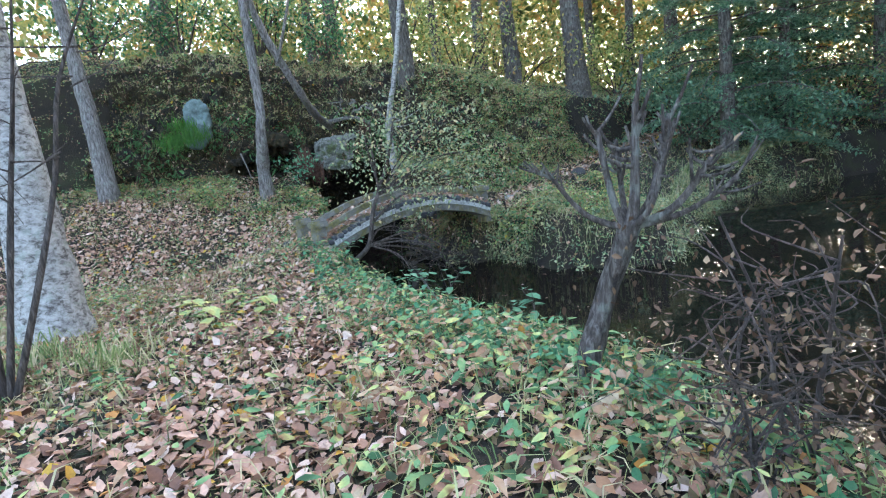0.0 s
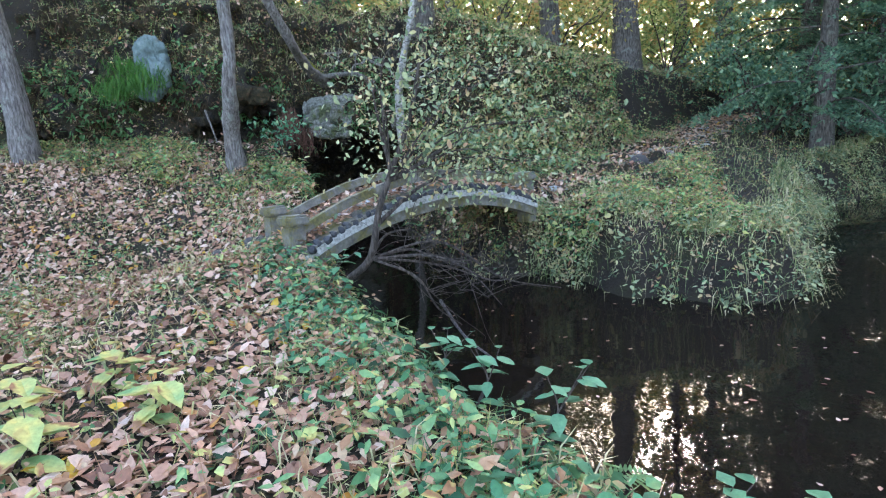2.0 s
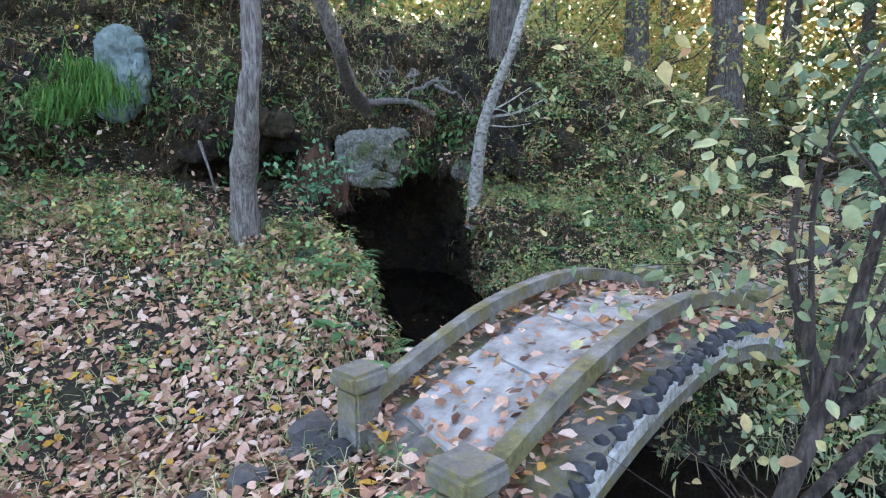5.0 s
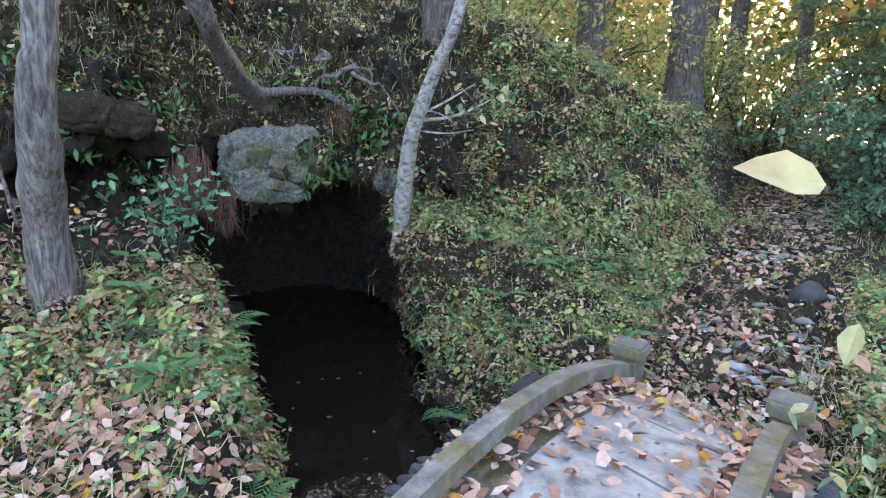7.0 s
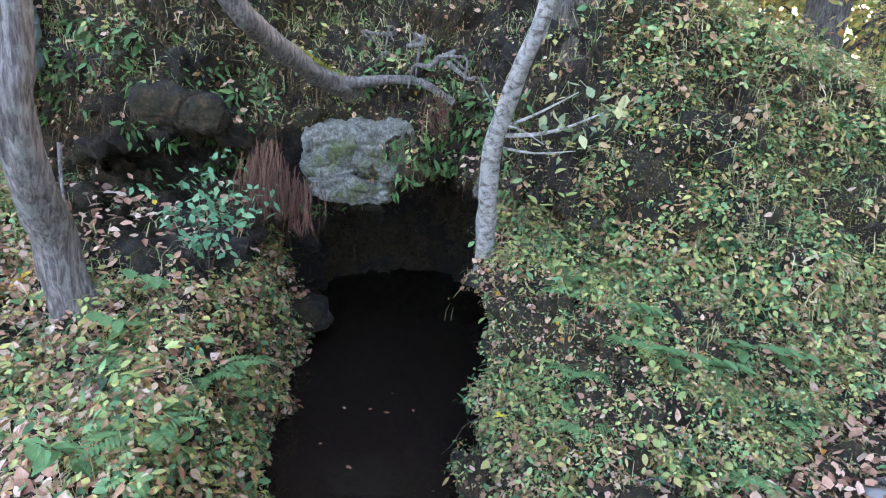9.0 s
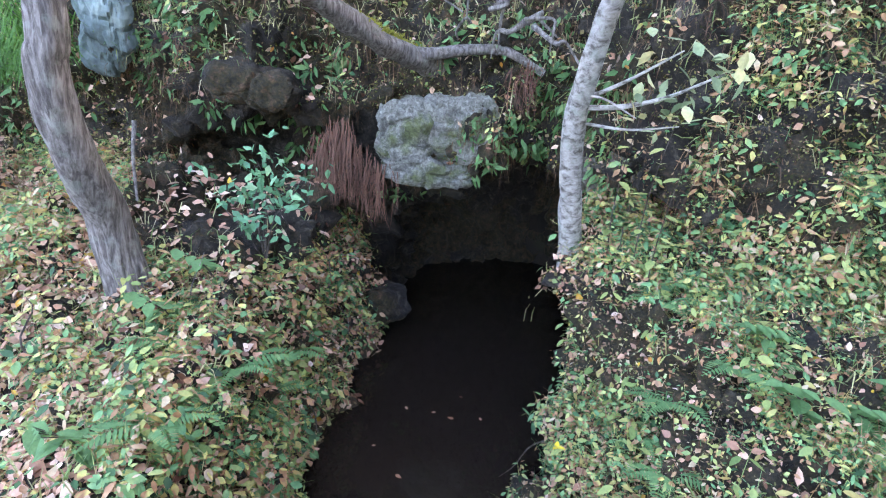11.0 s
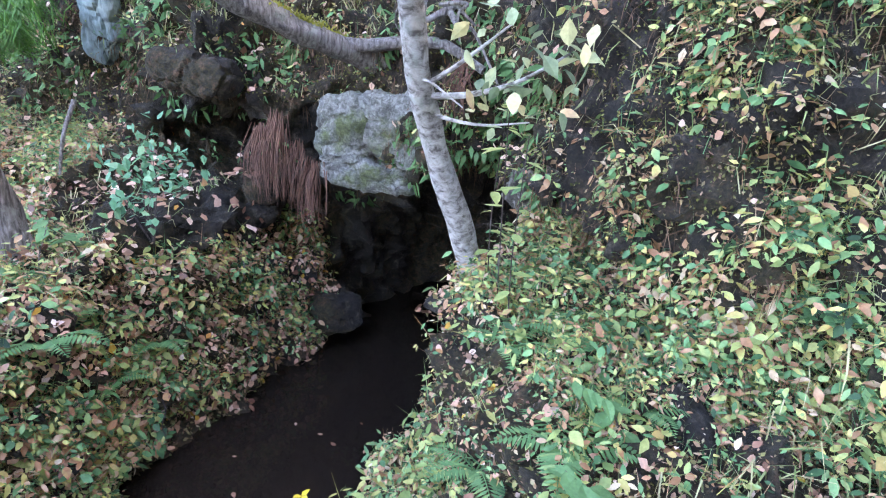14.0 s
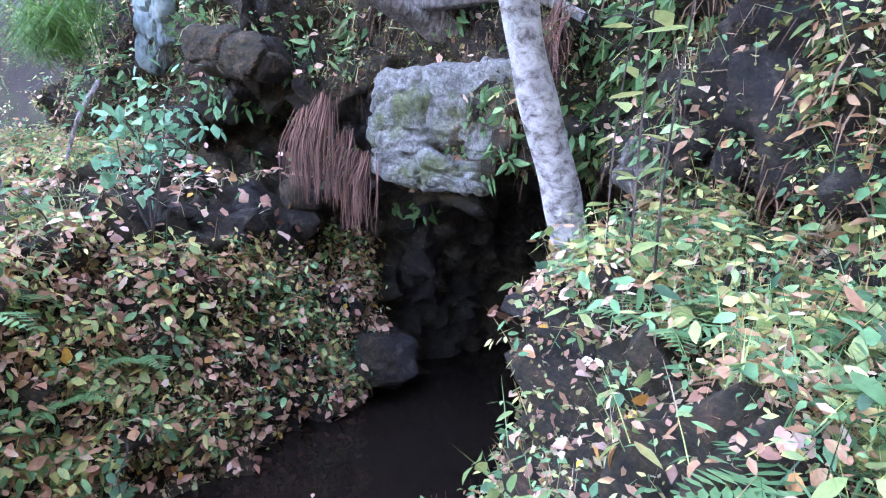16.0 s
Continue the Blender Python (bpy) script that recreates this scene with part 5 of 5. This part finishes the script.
big_herb("tall_herb", "tall thin-stemmed herb with broad pale leaves", [((-1.2, 9.72, 2.1), (-1.2, 9.66, 2.7), (-1.1, 9.6, 3.3)), ((-1.02, 9.62, 2.1), (-0.95, 9.5, 2.8), (-0.82, 9.35, 3.3)), ((-0.9, 9.6, 2.1), (-0.85, 9.5, 2.6), (-0.74, 9.4, 3.2))], 0.10, L_YGREEN, 10)
for x, y in ((-0.55, 1.9), (-1.0, 2.2), (-0.8, 2.55), (-0.35, 2.3)):
    z = gz(x, y)
    big_herb("broadleaf_herb", "broad-leaved green herb growing through dead leaves", [((x, y, z), (x + 0.05, y + 0.03, z + 0.1), (x + random.uniform(-0.1, 0.1), y + 0.1, z + 0.2)) for _ in range(2)], 0.17, L_GREEN, 7)
for x, y in ((0.7, 3.05), (1.3, 2.3), (1.75, 2.05), (1.0, 2.6), (-0.35, 4.1), (2.0, 1.7)):
    z = float(bench(np.array(x), np.array(y)))
    big_herb("waterside_herb", "leafy bright green herb at the water's edge", [((x, y, z), (x + 0.08, y + 0.05, z + 0.15), (x + random.uniform(0, 0.25), y + random.uniform(0, 0.2), z + 0.28)) for _ in range(3)], 0.10, L_TEAL, 7)
for x, y in ((0.05, 9.25), (0.3, 9.45), (0.45, 9.75), (-0.15, 9.55), (0.75, 10.0), (-2.75, 7.6), (-2.95, 7.95), (-2.3, 6.95), (-1.9, 6.3), (-1.6, 6.0)):
    z = float(bench(np.array(x), np.array(y)))
    big_herb("lobed_herb", "bright green broad-leaved herb on the spring bank", [((x, y, z), (x - 0.03, y - 0.05, z + 0.14), (x + random.uniform(-0.18, 0.1), y - 0.16, z + 0.26)) for _ in range(4)], 0.115, L_FERN, 6)
for x, y, z, s in ((-0.94, 10.02, 2.03, 0.11), (-0.9, 9.9, 2.08, 0.10), (-0.80, 9.72, 2.2, 0.08), (-0.86, 8.5, 1.68, 0.05)):
    v, f = leaves(np.array([[0, 0, 0.0]] * 3), np.array([[1, 0.2, 0.1], [-0.3, 1, 0.1], [0.1, -1, 0.2]]), np.tile((0, 0, 1.0), (3, 1)), [s, s * 0.9, s * 0.8], [s * 0.55] * 3)
    o = mesh_object("yellow_leaf", v, f, L_GOLD, "bright yellow leaf sprig among green herbs", "leaf", group="yellow leaves", shade=False)
    o.location = (x, y, z + 0.06)


def tuft(x, y, z, n, length, mat_, label, lean):
    P = rng.normal(0, 0.12, (n, 3)) * np.array((1, 1, 0.5))
    D = np.array((0, 0, 0.6)) + np.array(lean) + rng.normal(0, 0.4, (n, 3))
    v, f = blades(P, D, rng.uniform(0.6, 1.2, n) * length, rng.uniform(0.006, 0.012, n), 1.8)
    o = mesh_object("grass_tuft", v, f, mat_, label, "grass", "stuff", shade=False)
    o.location = (x, y, z)


for x, y, z in ((-5.1, 7.75, 3.35), (-5.35, 7.7, 3.3), (-4.85, 7.8, 3.4), (-5.2, 7.95, 3.6)):
    tuft(x, y, z, 170, 0.42, L_LUSH, "lush green grass tuft hanging from the bank", (0.3, -0.8, 0))
for x, y in ((-1.05, 0.1), (-1.35, 0.75), (-0.75, 1.2), (-1.5, 1.3)):
    tuft(x, y, gz(x, y), 150, 0.3, L_GRASS, "arching grass tuft among dead leaves", (0.2, -0.1, 0.4))

# ---- rock, roots and wood at the cave ----
for k, (x, y, z, a, b, c, turn) in enumerate(((-3.08, 9.74, 2.94, 0.24, 0.15, 0.28, 0.72), (-2.72, 10.04, 2.98, 0.34, 0.16, 0.30, 0.72), (-2.92, 9.86, 2.62, 0.40, 0.15, 0.13, 0.72), (-3.85, 8.85, 3.25, 0.34, 0.2, 0.14, 0.6), (-1.36, 10.55, 2.85, 0.26, 0.12, 0.2, 0.5), (-1.75, 10.5, 2.7, 0.2, 0.12, 0.16, 0.6))):
    o = part("pale_rock" if k != 3 else "ledge_rock", slab_rock_bm(a, b, c, k * 4 + 7), (M_PALE if k < 3 else M_CLIFF if k == 3 else M_WALLROCK), None, "", False)
    o.location, o.rotation_euler = (x, y, z), (0.12, 0.06 * k, turn)
    tagged(o, ("pale lichen-grey cracked rock jutting over the cave mouth" if k < 3 else "dark mossy rock ledge over the side hollow" if k == 3 else "brown-grey rock in the bank beside the cave"), "rock", "cave rocks")
o = part("blue_grey_rock", slab_rock_bm(0.27, 0.12, 0.50, 83, 5, 0.02), M_BLUEROCK, None, "", False)
o.location, o.rotation_euler = (-5.2, 8.35, 3.72), (0.15, 0.2, 0.35)
tagged(o, "smooth blue-grey rock face in the bank", "rock", "cave rocks")
for k, (x, y, z, r) in enumerate(((-3.5, 9.85, 1.25, 0.42), (-3.6, 9.25, 2.4, 0.2), (0.1, 9.2, 1.78, 0.14), (-0.3, 9.0, 1.5, 0.13))):
    o = part("mossy_rock", slab_rock_bm(r * 0.75, r * 0.6, r * 0.5, k + 90, 4, 0.02), M_CLIFF if k < 2 else M_DARKROCK, None, "", False)
    o.location = (x, y, z)
    tagged(o, "dark damp rock at the foot of the spring cave", "rock", "damp rocks")
log = spline(((-2.93, 9.7, 3.57), (-2.89, 9.35, 3.66), (-2.85, 9.0, 3.76)), 900) + rng.normal(0, 0.035, (900, 3)) * np.array((1, 1, 0.3))
ml = rng.uniform(0.012, 0.035, 900)
stuff("log_moss", leaves(log, np.array((0, 0, 1.0)) + rng.normal(0, 0.7, log.shape), rng.normal(0, 1, log.shape), ml, ml * 0.5), L_LUSHMOSS, "yellow-green moss cushion on the bent trunk", "moss")
th = empty("bank_roots", Matrix.Translation((-2.4, 9.95, 3.8)), "tangle of bare grey roots above the cave", "roots", "hanging roots")
for k in range(9):
    a = (rng.uniform(-0.35, 0.35), rng.uniform(-0.1, 0.1), rng.uniform(-0.05, 0.25))
    b = (a[0] + rng.uniform(-0.35, 0.4), a[1] - 0.05, a[2] + rng.uniform(-0.15, 0.1))
    v, f = tube([a, tuple((a[i] + b[i]) / 2 + rng.normal(0, 0.06) for i in range(3)), b, (b[0] + rng.uniform(-0.1, 0.2), b[1] + 0.06, b[2] - rng.uniform(0.05, 0.3))], rng.uniform(0.012, 0.03), 0.006, 7, 18, 0.25)
    mesh_object("root", v, f, M_BARK, parent=th)
for cx, cy, top, bottom, n in ((-3.36, 9.30, 3.0, 2.32, 80), (-3.19, 9.52, 2.66, 2.14, 70), (-2.25, 10.2, 3.5, 3.1, 40), (-3.44, 9.2, 2.9, 2.40, 60), (-3.28, 9.42, 2.8, 2.3, 50)):
    th = empty("root_clump", Matrix.Translation((cx, cy, top)), "matted reddish-brown roots hanging from the cave rim", "roots", "hanging roots")
    for k in range(n):
        a, b = rng.normal(0, 0.085), rng.normal(0, 0.05)
        lo = bottom + abs(rng.normal(0, 0.12))
        v, f = tube([(a * 0.9, b * 0.5, rng.uniform(-0.12, 0.05)), (a + rng.normal(0, 0.035), b - 0.03, (lo - top) * 0.5), (a * 1.1 + rng.normal(0, 0.045), b - 0.02, lo - top)], 0.0042, 0.0015, 4, 8, 0.25)
        mesh_object("root", v, f, M_ROOT, parent=th)
for pts in (((-1.14, 10.5, 3.25), (-0.95, 10.42, 3.26), (-0.7, 10.36, 3.22)), ((-4.1, 8.05, 3.0), (-3.95, 7.95, 2.75), (-3.85, 7.9, 2.5)), ((1.2, 9.3, 1.6), (1.6, 9.6, 1.62), (1.9, 9.75, 1.6)), ((0.1, 5.6, 0.75), (0.4, 5.2, 0.55), (0.75, 4.8, 0.48))):
    v, f = tube(pts, 0.018, 0.009, 6, 10, 0.2)
    base = np.array(pts[0])
    o = mesh_object("dead_stick", v - base, f, M_BARK, "dead grey stick lying on the bank", "stick", group="dead sticks")
    o.location = base
TW, TN = on_cliff(46, lambda c, n: green_weight(c, n) * (c[:, 2] < 3.4) * (c[:, 0] > -4.2) * (c[:, 0] < 1.2))
for p, nrm in zip(TW, TN):
    side = unit(np.cross(nrm, rng.normal(0, 1, 3)))
    l = rng.uniform(0.15, 0.5)
    v, f = tube([np.zeros(3), side * l * 0.4 + rng.normal(0, 0.02, 3), side * l * 0.75 - np.array((0, 0, 0.02)) + rng.normal(0, 0.02, 3), side * l - np.array((0, 0, 0.05))], rng.uniform(0.004, 0.008), 0.002, 5, 9, 0.2)
    o = mesh_object("dead_twig", v, f, M_BARK if rng.random() < 0.6 else M_TWIG, "thin dead twig caught among the bank herbs", "twig", group="dead twigs")
    o.location = p + nrm * 0.05
# leaves afloat
FP = np.stack([rng.uniform(-2.4, 4, 260), rng.uniform(1.5, 9.6, 260), np.zeros(260)], 1)
FP = FP[shore_distance(FP[:, 0], FP[:, 1]) < -0.12]
FP[:, 2] = water_level(FP[:, 1]) + 0.004
fl = rng.uniform(0.03, 0.06, len(FP))
stuff("floating_leaves", leaves(FP, rng.normal(0, 1, FP.shape) * np.array((1, 1, 0)), np.tile((0, 0, 1.0), (len(FP), 1)), fl, fl * 0.6, 0.02, 0.02), L_LITTER, "a few small dead leaves floating on the water", "leaf litter")
